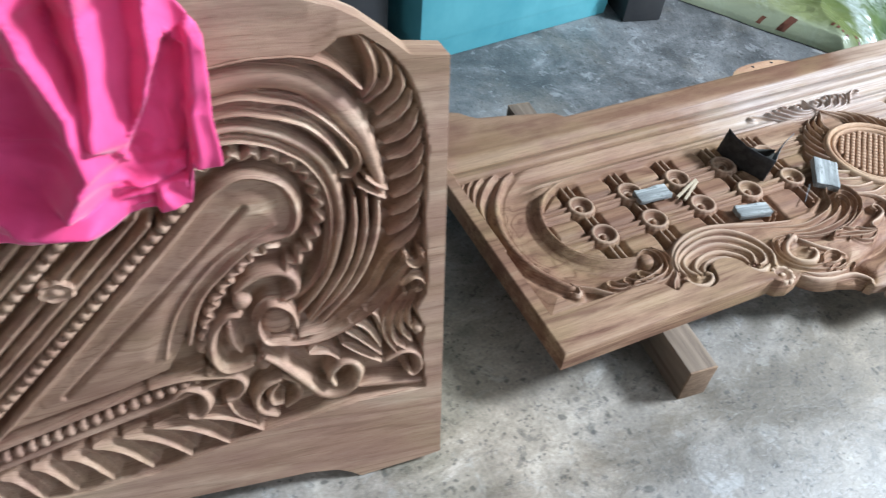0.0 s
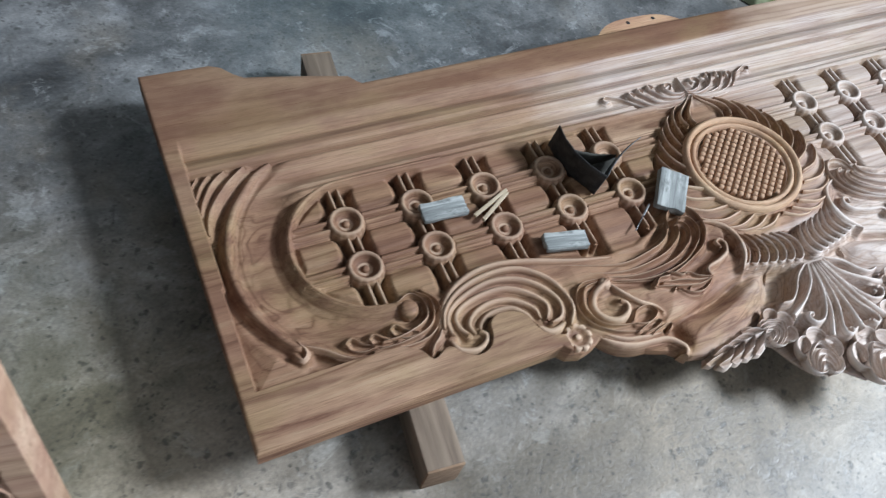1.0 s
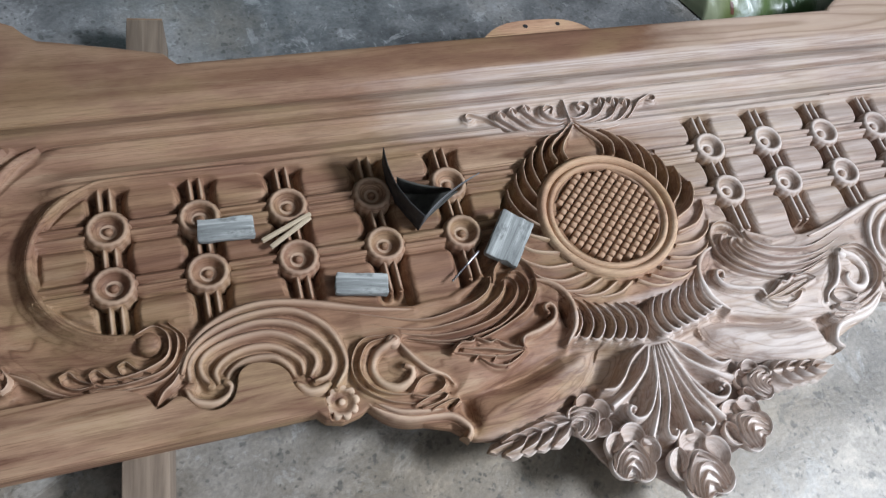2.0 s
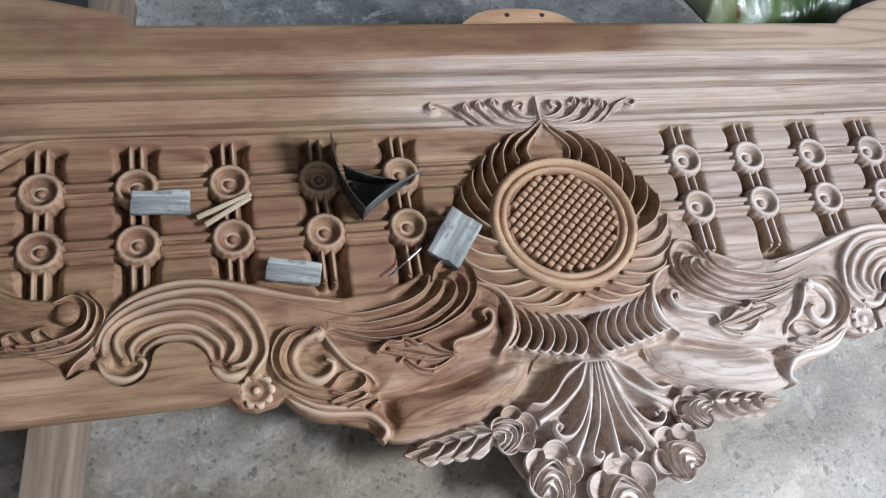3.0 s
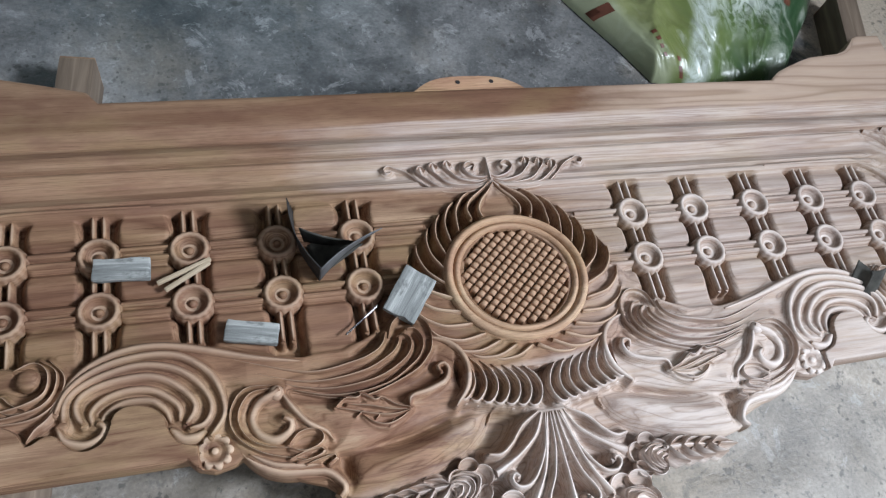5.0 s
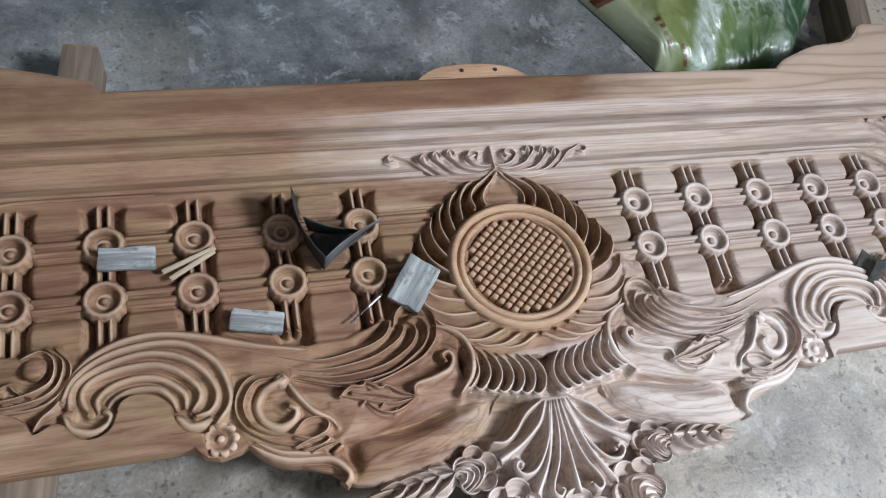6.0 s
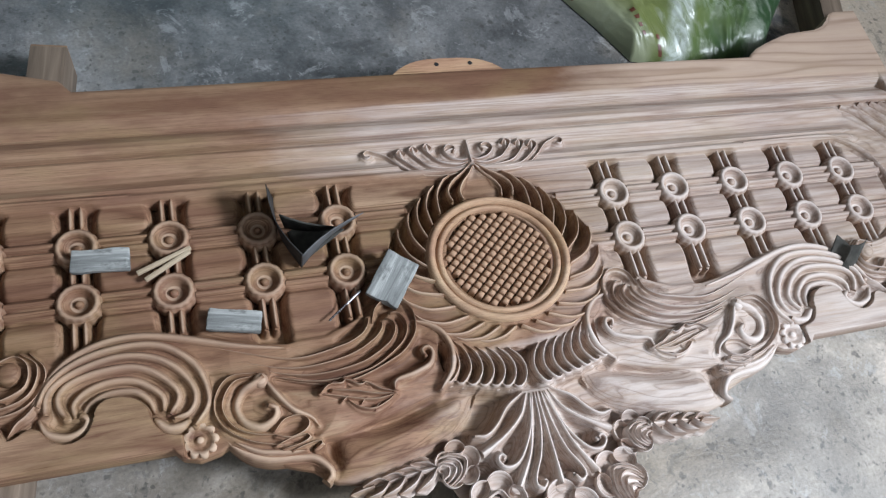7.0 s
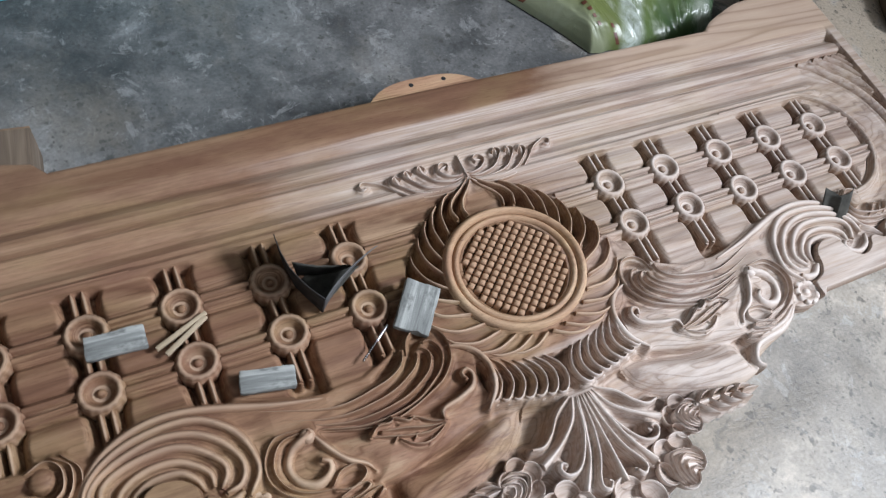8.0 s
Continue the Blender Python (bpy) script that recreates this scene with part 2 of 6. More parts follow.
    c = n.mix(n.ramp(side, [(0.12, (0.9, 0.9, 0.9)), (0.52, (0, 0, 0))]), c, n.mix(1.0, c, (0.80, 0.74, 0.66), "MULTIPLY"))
    # darker olive patch near the footboard
    olive = n.math("ADD", n.math("ABSOLUTE", n.math("ADD", sp.outputs["X"], 1.26)), n.math("ADD", n.math("MULTIPLY", n.math("ABSOLUTE", n.math("ADD", sp.outputs["Y"], 0.02)), 0.7), n.math("MULTIPLY", n.math("SUBTRACT", patch, 0.5), 0.5)))
    c = n.mix(n.ramp(olive, [(0.06, (0.9, 0.9, 0.9)), (0.30, (0, 0, 0))]), c, n.mix(1.0, c, (0.60, 0.62, 0.52), "MULTIPLY"))
    grit = n.noise(v, 150.0, 3, 0.6)
    c = n.mix(0.35, c, n.ramp(grit, [(0.3, (0.25, 0.25, 0.25)), (0.7, (0.75, 0.75, 0.75))]), "OVERLAY")
    n.bump(n.math("ADD", n.math("MULTIPLY", patch, 0.6), n.math("ADD", n.math("MULTIPLY", grit, 0.2), n.math("MULTIPLY", chip, 0.4))), 0.45, 0.006)
    return n.set(Base_Color=c, Roughness=n.ramp(patch, [(0.3, (0.36, 0.36, 0.36)), (0.7, (0.62, 0.62, 0.62))]), Specular_IOR_Level=0.5)


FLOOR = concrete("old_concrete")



def plain(name, a, b, scale, rough, stretch=(1, 1, 1), bump=0.1, **kw):
    n = Nodes(name)
    f = n.noise(n.coords(stretch), scale, 6, 0.6, 0.3)
    n.bump(f, bump, 0.003)
    return n.set(Base_Color=n.ramp(f, [(0.32, a), (0.68, b)]), Roughness=rough, **kw)


WOOD_RAW = plain("rough_timber", (0.11, 0.079, 0.056), (0.235, 0.178, 0.130), 3.0, 0.9, (22, 1.2, 12), 0.35)
OFFCUT = plain("dark_timber", (0.05, 0.034, 0.022), (0.12, 0.085, 0.055), 3.0, 0.85, (1.5, 14, 14), 0.3)
WALL = plain("unseen_wall_grey", (0.17, 0.17, 0.165), (0.26, 0.255, 0.245), 2.5, 0.9)
PINK = plain("pink_cotton", (0.62, 0.028, 0.15), (0.80, 0.075, 0.25), 9.0, 0.75, Sheen_Weight=0.3)
CYAN = plain("cyan_plastic", (0.08, 0.31, 0.36), (0.14, 0.42, 0.46), 6.0, 0.4)
DARK = plain("dark_metal", (0.018, 0.018, 0.02), (0.035, 0.033, 0.032), 8.0, 0.5)


def sander(name):
    """Worn sanding block: grey-green grit with pale lengthwise rubs and dark clogged patches."""
    n = Nodes(name)
    rub = n.noise(n.coords((3.0, 46.0, 46.0)), 2.2, 5, 0.65, 0.4)
    c = n.ramp(rub, [(0.34, (0.135, 0.14, 0.135)), (0.52, (0.245, 0.255, 0.245)), (0.66, (0.42, 0.43, 0.41))])
    clog = n.noise(n.coords((14.0, 26.0, 26.0)), 2.5, 5, 0.65)
    c = n.mix(n.ramp(clog, [(0.55, (0, 0, 0)), (0.68, (0.7, 0.7, 0.7))]), c, (0.10, 0.105, 0.10))
    worn = n.ramp(n.add("NewGeometry").outputs["Pointiness"], [(0.53, (0, 0, 0)), (0.62, (0.6, 0.6, 0.6))])
    c = n.mix(worn, c, (0.14, 0.14, 0.13))
    grit = n.noise(n.coords((1, 1, 1)), 600.0, 2)
    n.bump(n.math("ADD", grit, rub), 0.4, 0.002)
    return n.set(Base_Color=c, Roughness=0.85)


SANDER = sander("worn_sanding_block")
BLACK = plain("black_abrasive", (0.022, 0.021, 0.021), (0.055, 0.051, 0.048), 60.0, 0.8, bump=0.3, Specular_IOR_Level=0.2)
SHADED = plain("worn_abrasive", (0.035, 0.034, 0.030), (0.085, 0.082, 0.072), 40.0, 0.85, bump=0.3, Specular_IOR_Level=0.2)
BACKING = plain("grey_paper_backing", (0.065, 0.066, 0.068), (0.13, 0.13, 0.13), 30.0, 0.75)
STICK = plain("pale_wood_stick", (0.36, 0.28, 0.185), (0.52, 0.43, 0.31), 14.0, 0.6, (1, 8, 8))
STEEL = plain("bright_steel", (0.12, 0.12, 0.12), (0.55, 0.55, 0.55), 60.0, 0.35, Metallic=1.0)


def film(name):
    """Thin printed plastic film: pale yellow-green over white, dark green where it doubles up."""
    n = Nodes(name)
    v = n.coords((1, 1, 1))
    sp = n.add("SeparateXYZ")
    n.link(v, sp.inputs[0])
    wob = n.noise(v, 7.0, 5, 0.6, 0.6)
    t = n.math("ADD", n.math("ADD", sp.outputs["X"], n.math("MULTIPLY", sp.outputs["Y"], -0.35)), n.math("MULTIPLY", n.math("SUBTRACT", wob, 0.5), 0.35))
    c = n.ramp(t, [(0.08, (0.27, 0.285, 0.17)), (0.20, (0.22, 0.24, 0.11)), (0.33, (0.15, 0.18, 0.06)), (0.46, (0.10, 0.15, 0.05)), (0.58, (0.045, 0.09, 0.04)), (0.85, (0.03, 0.085, 0.035))])
    pale = n.noise(n.coords((2.4, 0.9, 1.0), (0, 0, 0.35)), 5.0, 6, 0.66, 1.2)
    c = n.mix(n.ramp(pale, [(0.52, (0, 0, 0)), (0.66, (0.5, 0.5, 0.5))]), c, (0.50, 0.54, 0.46))
    # white crinkled film, with its highlights painted into the colour
    dx, dy = n.math("SUBTRACT", sp.outputs["X"], 0.74), n.math("SUBTRACT", sp.outputs["Y"], 0.69)
    glint = n.math("SQRT", n.math("ADD", n.math("MULTIPLY", dx, dx), n.math("MULTIPLY", dy, dy)))
    crinkle = n.noise(n.coords((1.6, 0.8, 1.0), (0, 0, 0.5)), 24.0, 5, 0.65, 1.4)
    white = n.math("MULTIPLY", n.ramp(glint, [(0.04, (1, 1, 1)), (0.16, (0, 0, 0))]), n.ramp(crinkle, [(0.42, (0, 0, 0)), (0.58, (0.9, 0.9, 0.9))]))
    c = n.mix(white, c, (0.62, 0.68, 0.62))
    # pale twisted strip across the middle
    strip = n.math("ABSOLUTE", n.math("SUBTRACT", n.math("SUBTRACT", sp.outputs["X"], 0.575), n.math("MULTIPLY", n.math("SUBTRACT", sp.outputs["Y"], 0.43), 0.255)))
    strip = n.math("ADD", strip, n.math("MULTIPLY", n.math("SUBTRACT", wob, 0.5), 0.05))
    c = n.mix(n.math("MULTIPLY", n.ramp(strip, [(0.012, (1, 1, 1)), (0.034, (0, 0, 0))]), n.ramp(crinkle, [(0.36, (0.2, 0.2, 0.2)), (0.6, (0.95, 0.95, 0.95))])), c, (0.52, 0.58, 0.53))
    # doubled pale hem along one edge
    hem = n.math("ADD", n.math("ADD", n.math("MULTIPLY", sp.outputs["X"], 0.862), n.math("MULTIPLY", sp.outputs["Y"], 0.506)), n.math("MULTIPLY", n.math("SUBTRACT", wob, 0.5), 0.05))
    c = n.mix(n.ramp(n.math("SUBTRACT", hem, 0.6), [(0.075, (0.75, 0.75, 0.75)), (0.10, (0, 0, 0))]), c, (0.30, 0.325, 0.22))
    n.bump(n.noise(v, 30.0, 4, 0.6, 1.5), 0.22, 0.004)
    return n.set(Base_Color=c, Roughness=0.30, Specular_IOR_Level=0.5, Transmission_Weight=0.0)


END_GRAIN = plain("sawn_end_grain", (0.17, 0.10, 0.06), (0.30, 0.20, 0.125), 45.0, 0.9, (1, 1, 3), 0.4)
FLUTE = plain("dark_steel", (0.05, 0.05, 0.05), (0.16, 0.15, 0.15), 90.0, 0.35, Metallic=1.0)
BAG = film("green_plastic_film")
PRINT = plain("brown_print", (0.10, 0.035, 0.02), (0.17, 0.06, 0.035), 20.0, 0.4)

# ---- mesh helpers ----


def mesh_of(name, verts, faces, mat, smooth=True, sharp=0.0):
    me = bpy.data.meshes.new(name)
    me.from_pydata([tuple(map(float, v)) for v in verts], [], faces)
    me.materials.append(mat)
    if smooth:
        me.polygons.foreach_set("use_smooth", [True] * len(me.polygons))
        if sharp:
            me.set_sharp_from_angle(angle=radians(sharp))
    me.update()
    return me


def part(name, me, parent, label=""):
    ob = new(name, me)
    ob.parent = parent
    if label:
        ob["label"] = label
    return ob


def from_bm(name, bm, mat, smooth=False):
    me = bpy.data.meshes.new(name)
    bm.normal_update()
    bm.to_mesh(me)
    bm.free()
    me.materials.append(mat)
    if smooth:
        me.polygons.foreach_set("use_smooth", [True] * len(me.polygons))
        me.set_sharp_from_angle(angle=radians(40))
    return me


def box_mesh(name, size, mat, bevel=0.004, segs=2):
    bm = bmesh.new()
    bmesh.ops.create_cube(bm, size=1.0)
    bmesh.ops.scale(bm, vec=size, verts=bm.verts)
    if bevel:
        bmesh.ops.bevel(bm, geom=bm.edges[:], offset=bevel, segments=segs, profile=0.6, affect="EDGES")
    return from_bm(name, bm, mat, True)


def spline(pts, n):
    """n points along a Catmull-Rom curve through pts, evenly spaced."""
    p = np.array(pts, float)
    q = np.vstack([2 * p[0] - p[1], p, 2 * p[-1] - p[-2]])
    out = []
    for i in range(1, len(q) - 2):
        for s in np.linspace(0, 1, 24, endpoint=False):
            a, b, c, d = q[i - 1], q[i], q[i + 1], q[i + 2]
            out.append(0.5 * (2 * b + (c - a) * s + (2 * a - 5 * b + 4 * c - d) * s * s + (3 * b - a - 3 * c + d) * s ** 3))
    out = np.array(out + [p[-1]])
    run = np.concatenate([[0], np.cumsum(np.linalg.norm(np.diff(out, axis=0), axis=1))])
    t = np.linspace(0, run[-1], n)
    return np.stack([np.interp(t, run, out[:, k]) for k in range(p.shape[1])], 1)


ROUND = [(-1.2, None), (-1.0, 0.0), (-0.72, 0.45), (-0.38, 0.87), (0.0, 1.0), (0.38, 0.87), (0.72, 0.45), (1.0, 0.0), (1.2, None)]
RIDGE = [(-1.2, None), (-1.0, 0.0), (-0.74, 0.36), (-0.42, 0.66), (-0.14, 0.93), (0.0, 1.0), (0.14, 0.93), (0.42, 0.66), (0.74, 0.36), (1.0, 0.0), (1.2, None)]


CUSP = [(-1.15, None), (-1.0, 0.0), (-0.72, 0.07), (-0.46, 0.24), (-0.26, 0.50), (-0.12, 0.82), (0.0, 1.0), (0.12, 0.82), (0.26, 0.50), (0.46, 0.24), (0.72, 0.07), (1.0, 0.0), (1.15, None)]
SOFT = ("flower_stem", "collar_rib", "blade", "bar", "crossbar", "oval_bead", "end_roll", "volute_horn", "fan_rib", "fan_curl", "stem", "lip", "lobe_rim", "scroll_band", "tendril")
# ridges that grow out of the ground of the lying board, and how far their hollowed feet reach
CARVED = {"headboard": [], "footboard": []}
REACH = {"fan_rib": 0.0048, "fan_curl": 0.004, "blade": 0.006, "flower_stem": 0.0055, "leaf_rib": 0.0052, "collar_rib": 0.0042, "bar": 0.0012, "crossbar": 0.0022,
         "oval_bead": 0.004, "end_roll": 0.005, "end_leaf": 0.0045, "volute_horn": 0.006, "stem": 0.006, "lip": 0.005, "leaf_blade": 0.002, "petal": 0.001, "inner_petal": 0.001, "collar_tip": 0.002, "sprig": 0.0014, "tendril": 0.002, "leaf_loop": 0.002}
# leaf ridges with a sharp crest and hollowed flanks: how much wider their flanks spread
KEEN = {"leaf_rib": 1.25, "spiral": 1.3, "volute": 1.3, "wing": 1.4, "inner_petal": 1.2,
        "leaf_loop": 1.4, "petal": 1.3, "leaflet": 1.4, "leaf_blade": 1.3, "sprig": 1.4, "scroll_arc": 1.15, "small_leaf": 1.2, "row_leaf": 1.15}


def rib(name, pts, half, crest, parent, mat, ends=(0.35, 0.35), rise=None, foot=-0.0445, label="", lean=0.0):
    """A carved ridge along pts: half its half-width, crest its height (or heights along it), rounded by rise, rooted at foot."""
    length = sum(math.dist(a, b) for a, b in zip(pts, pts[1:]))
    n = max(8, min(70, int(length / 0.005)))
    c = spline(pts, n)
    t = np.linspace(0, 1, n)
    tan = np.gradient(c, axis=0)
    tan /= np.linalg.norm(tan, axis=1)[:, None] + 1e-9
    nor = np.stack([-tan[:, 1], tan[:, 0]], 1)
    form, up = ROUND if name in SOFT else RIDGE, rise or half * 1.35
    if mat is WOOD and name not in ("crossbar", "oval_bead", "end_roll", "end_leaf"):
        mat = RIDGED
    if name in KEEN:
        form, half = CUSP, half * KEEN[name]
        up = max(rise or 0, half * 2.0)
    w = half * np.interp(t, [0, 0.25, 0.7, 1], [ends[0], 1, 1, ends[1]])
    z = np.interp(t, np.linspace(0, 1, len(crest)), crest) if isinstance(crest, (tuple, list)) else np.full(n, crest)
    if parent.name in CARVED:
        CARVED[parent.name].append((c, z - up * 0.85 * (w / half), w, REACH.get(name, 0.0035), name))
    verts, faces, k = [], [], len(form)
    for i in range(n):
        for a, h in form:
            xy = c[i] + nor[i] * w[i] * (a + (lean * (h or 0)))
            verts.append((xy[0], xy[1], foot if h is None else max(foot, z[i] - up * (1 - h) * (w[i] / half))))
    for i in range(n - 1):
        for j in range(k - 1):
            faces.append((i * k + j, (i + 1) * k + j, (i + 1) * k + j + 1, i * k + j + 1))
    faces.append(tuple(reversed(range(k))))
    faces.append(tuple(range((n - 1) * k, n * k)))
    return part(name, mesh_of(name, verts, faces, mat, True, 60), parent, label)


def mirrored(pts):
    return [(-x, y) for x, y in pts]


def ribs(name, pts, half, crest, parent, mat, **kw):
    """The same ridge on both halves of a symmetrical board."""
    rib(name, pts, half, crest, parent, mat, **kw)
    rib(name, mirrored(pts), half, crest, parent, mat, **kw)


def sdf(px, py, poly):
    """Signed distance to a closed polygon, negative inside."""
    d = np.full(px.shape, 1e9)
    inside = np.zeros(px.shape, bool)
    m = len(poly)
    for i in range(m):
        (ax, ay), (bx, by) = poly[i], poly[(i + 1) % m]
        ex, ey = bx - ax, by - ay
        s = np.clip(((px - ax) * ex + (py - ay) * ey) / (ex * ex + ey * ey), 0, 1)
        d = np.minimum(d, np.hypot(px - ax - s * ex, py - ay - s * ey))
        cross = ((ay > py) != (by > py)) & (px < ex * (py - ay) / (ey if abs(ey) > 1e-9 else 1e-9) + ax)
        inside ^= cross
    return np.where(inside, -d, d)


def step(a, b, x):
    s = np.clip((x - a) / (b - a), 0, 1)
    return s * s * (3 - 2 * s)


def blend(a, b, m):
    return a + (b - a) * m


def lathe(name, profile, mat, seg=28, scallop=0, depth=0.0, cx=0.0, cy=0.0, sy=1.0, lobed=None):
    """A turned form; scallop waves the outer part of its rim, or parts it into round lobes from the angle lobed on."""
    verts, faces, k = [], [], len(profile)
    rmax = max(r for r, z in profile)
    for i in range(seg):
        a = 2 * math.pi * i / seg
        for r, z in profile:
            wave = math.cos(scallop * a) if lobed is None else 2.2 * abs(math.cos(scallop * (a - lobed) / 2)) ** 0.8 - 1.5
            f = 1 + (depth * wave * (r / rmax) ** 3 if scallop else 0)
            verts.append((cx + r * f * math.cos(a), cy + r * f * math.sin(a) * sy, z))
    for i in range(seg):
        for j in range(k - 1):
            i2 = (i + 1) % seg
            faces.append((i * k + j, i2 * k + j, i2 * k + j + 1, i * k + j + 1))
    return mesh_of(name, verts, faces, mat, True, 70)


# ---- the room ----
TOP = 0.128          # upper face of the lying board
UNDER = 0.083        # its underside, resting on two battens


def slab(name, lo, hi, mat, label, category):
    me = box_mesh(name, [b - a for a, b in zip(lo, hi)], mat, 0)
    ob = new(name, me)
    ob.location = [(a + b) / 2 for a, b in zip(lo, hi)]
    return tagged(ob, label, category, kind="structure")


def build_floor():
    n = 160
    xs, ys = np.linspace(-4.6, 4.6, n), np.linspace(-4.6, 4.6, n)
    verts = [(x, y, 0.0) for y in ys for x in xs]
    faces = [(j * n + i, j * n + i + 1, (j + 1) * n + i + 1, (j + 1) * n + i) for j in range(n - 1) for i in range(n - 1)]
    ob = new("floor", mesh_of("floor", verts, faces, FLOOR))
    return tagged(ob, "worn stained grey concrete workshop floor", "floor", kind="structure")


build_floor()
# walls and ceiling are unseen, added to hold light to the two openings
slab("unseen_wall_west", (-3.6, -3.6, 0), (-3.4, 3.6, 3.6), WALL, "unseen plain grey wall added to enclose the light", "wall")
slab("unseen_wall_north", (-3.4, 3.4, 0), (2.0, 3.6, 3.6), WALL, "unseen plain grey wall added to enclose the light", "wall")
slab("unseen_wall_south_west", (-3.4, -3.6, 0), (-0.35, -3.4, 3.6), WALL, "unseen plain grey wall added beside the front lamp opening", "wall")
slab("unseen_wall_south_east", (1.95, -3.6, 0), (2.0, -3.4, 3.6), WALL, "unseen plain grey wall added beside the front lamp opening", "wall")
slab("unseen_wall_south_sill", (-0.35, -3.6, 0), (1.95, -3.4, 1.0), WALL, "unseen plain grey wall added below the front lamp opening", "wall")
slab("unseen_wall_south_head", (-0.35, -3.6, 2.5), (1.95, -3.4, 3.6), WALL, "unseen plain grey wall added above the front lamp opening", "wall")
slab("unseen_wall_east_north", (2.0, -0.62, 0), (2.2, 3.6, 3.6), WALL, "unseen plain grey wall added beside the east lamp opening", "wall")
slab("unseen_wall_east_south", (2.0, -3.6, 0), (2.2, -1.48, 3.6), WALL, "unseen plain grey wall added beside the east lamp opening", "wall")
slab("unseen_wall_east_head", (2.0, -1.48, 2.83), (2.2, -0.62, 3.6), WALL, "unseen plain grey wall added above the east lamp opening", "wall")
slab("unseen_wall_east_sill", (2.0, -1.48, 0), (2.2, -0.62, 1.97), WALL, "unseen plain grey wall added below the east lamp opening", "wall")
slab("ceiling", (-3.6, -3.6, 3.6), (2.2, 3.6, 3.7), WALL, "unseen plain grey ceiling added to enclose the light", "ceiling")

# ---- the lying carved headboard ----
headboard = tagged(new("headboard"), "carved raw teak headboard lying face up on timber battens", "headboard")
headboard.location = (0, 0, TOP)

OVAL = (-0.742, 0.052)        # centre of the rounded end of the lattice field
MED = (0.0, -0.006)           # centre of the medallion
COLS = (0.25, 0.376, 0.507, 0.635, 0.76)
ROWS = (0.095, 0.007)

NEAR_X = (0, 0.03, 0.06, 0.075, 0.12, 0.14, 0.155, 0.17, 0.2, 0.27, 0.315, 0.325, 0.345, 0.385, 0.42, 0.455, 0.465, 0.493, 0.515, 0.525, 1.0)
NEAR_Y = (-0.447, -0.445, -0.418, -0.412, -0.4, -0.37, -0.338, -0.328, -0.320, -0.316, -0.306, -0.300, -0.283, -0.268, -0.25, -0.230, -0.236, -0.2415, -0.235, -0.224, -0.222)
REAR_L = ((0, 0.632, 0.640, 0.65, 0.72, 0.80, 0.83, 0.845, 0.862, 0.88, 1.0), (0.372, 0.367, 0.376, 0.389, 0.407, 0.425, 0.431, 0.443, 0.463, 0.472, 0.474))
REAR_R = ((0, 0.665, 0.672, 0.69, 0.72, 0.76, 0.79, 0.865, 0.89, 0.91, 0.925, 0.94, 1.0), (0.372, 0.372, 0.380, 0.393, 0.406, 0.421, 0.430, 0.438, 0.447, 0.464, 0.480, 0.486, 0.488))


def rear_edge(xs):
    return np.where(xs < 0, np.interp(-xs, *REAR_L), np.interp(xs, *REAR_R))


def petal_radius(ang):
    """Outer radius of the leaf wreath; ang from the top, either way round."""
    return np.interp(ang, np.radians([0, 18, 35, 52, 80, 105, 125, 150, 180]), [0.176, 0.173, 0.167, 0.168, 0.185, 0.186, 0.178, 0.155, 0.141])


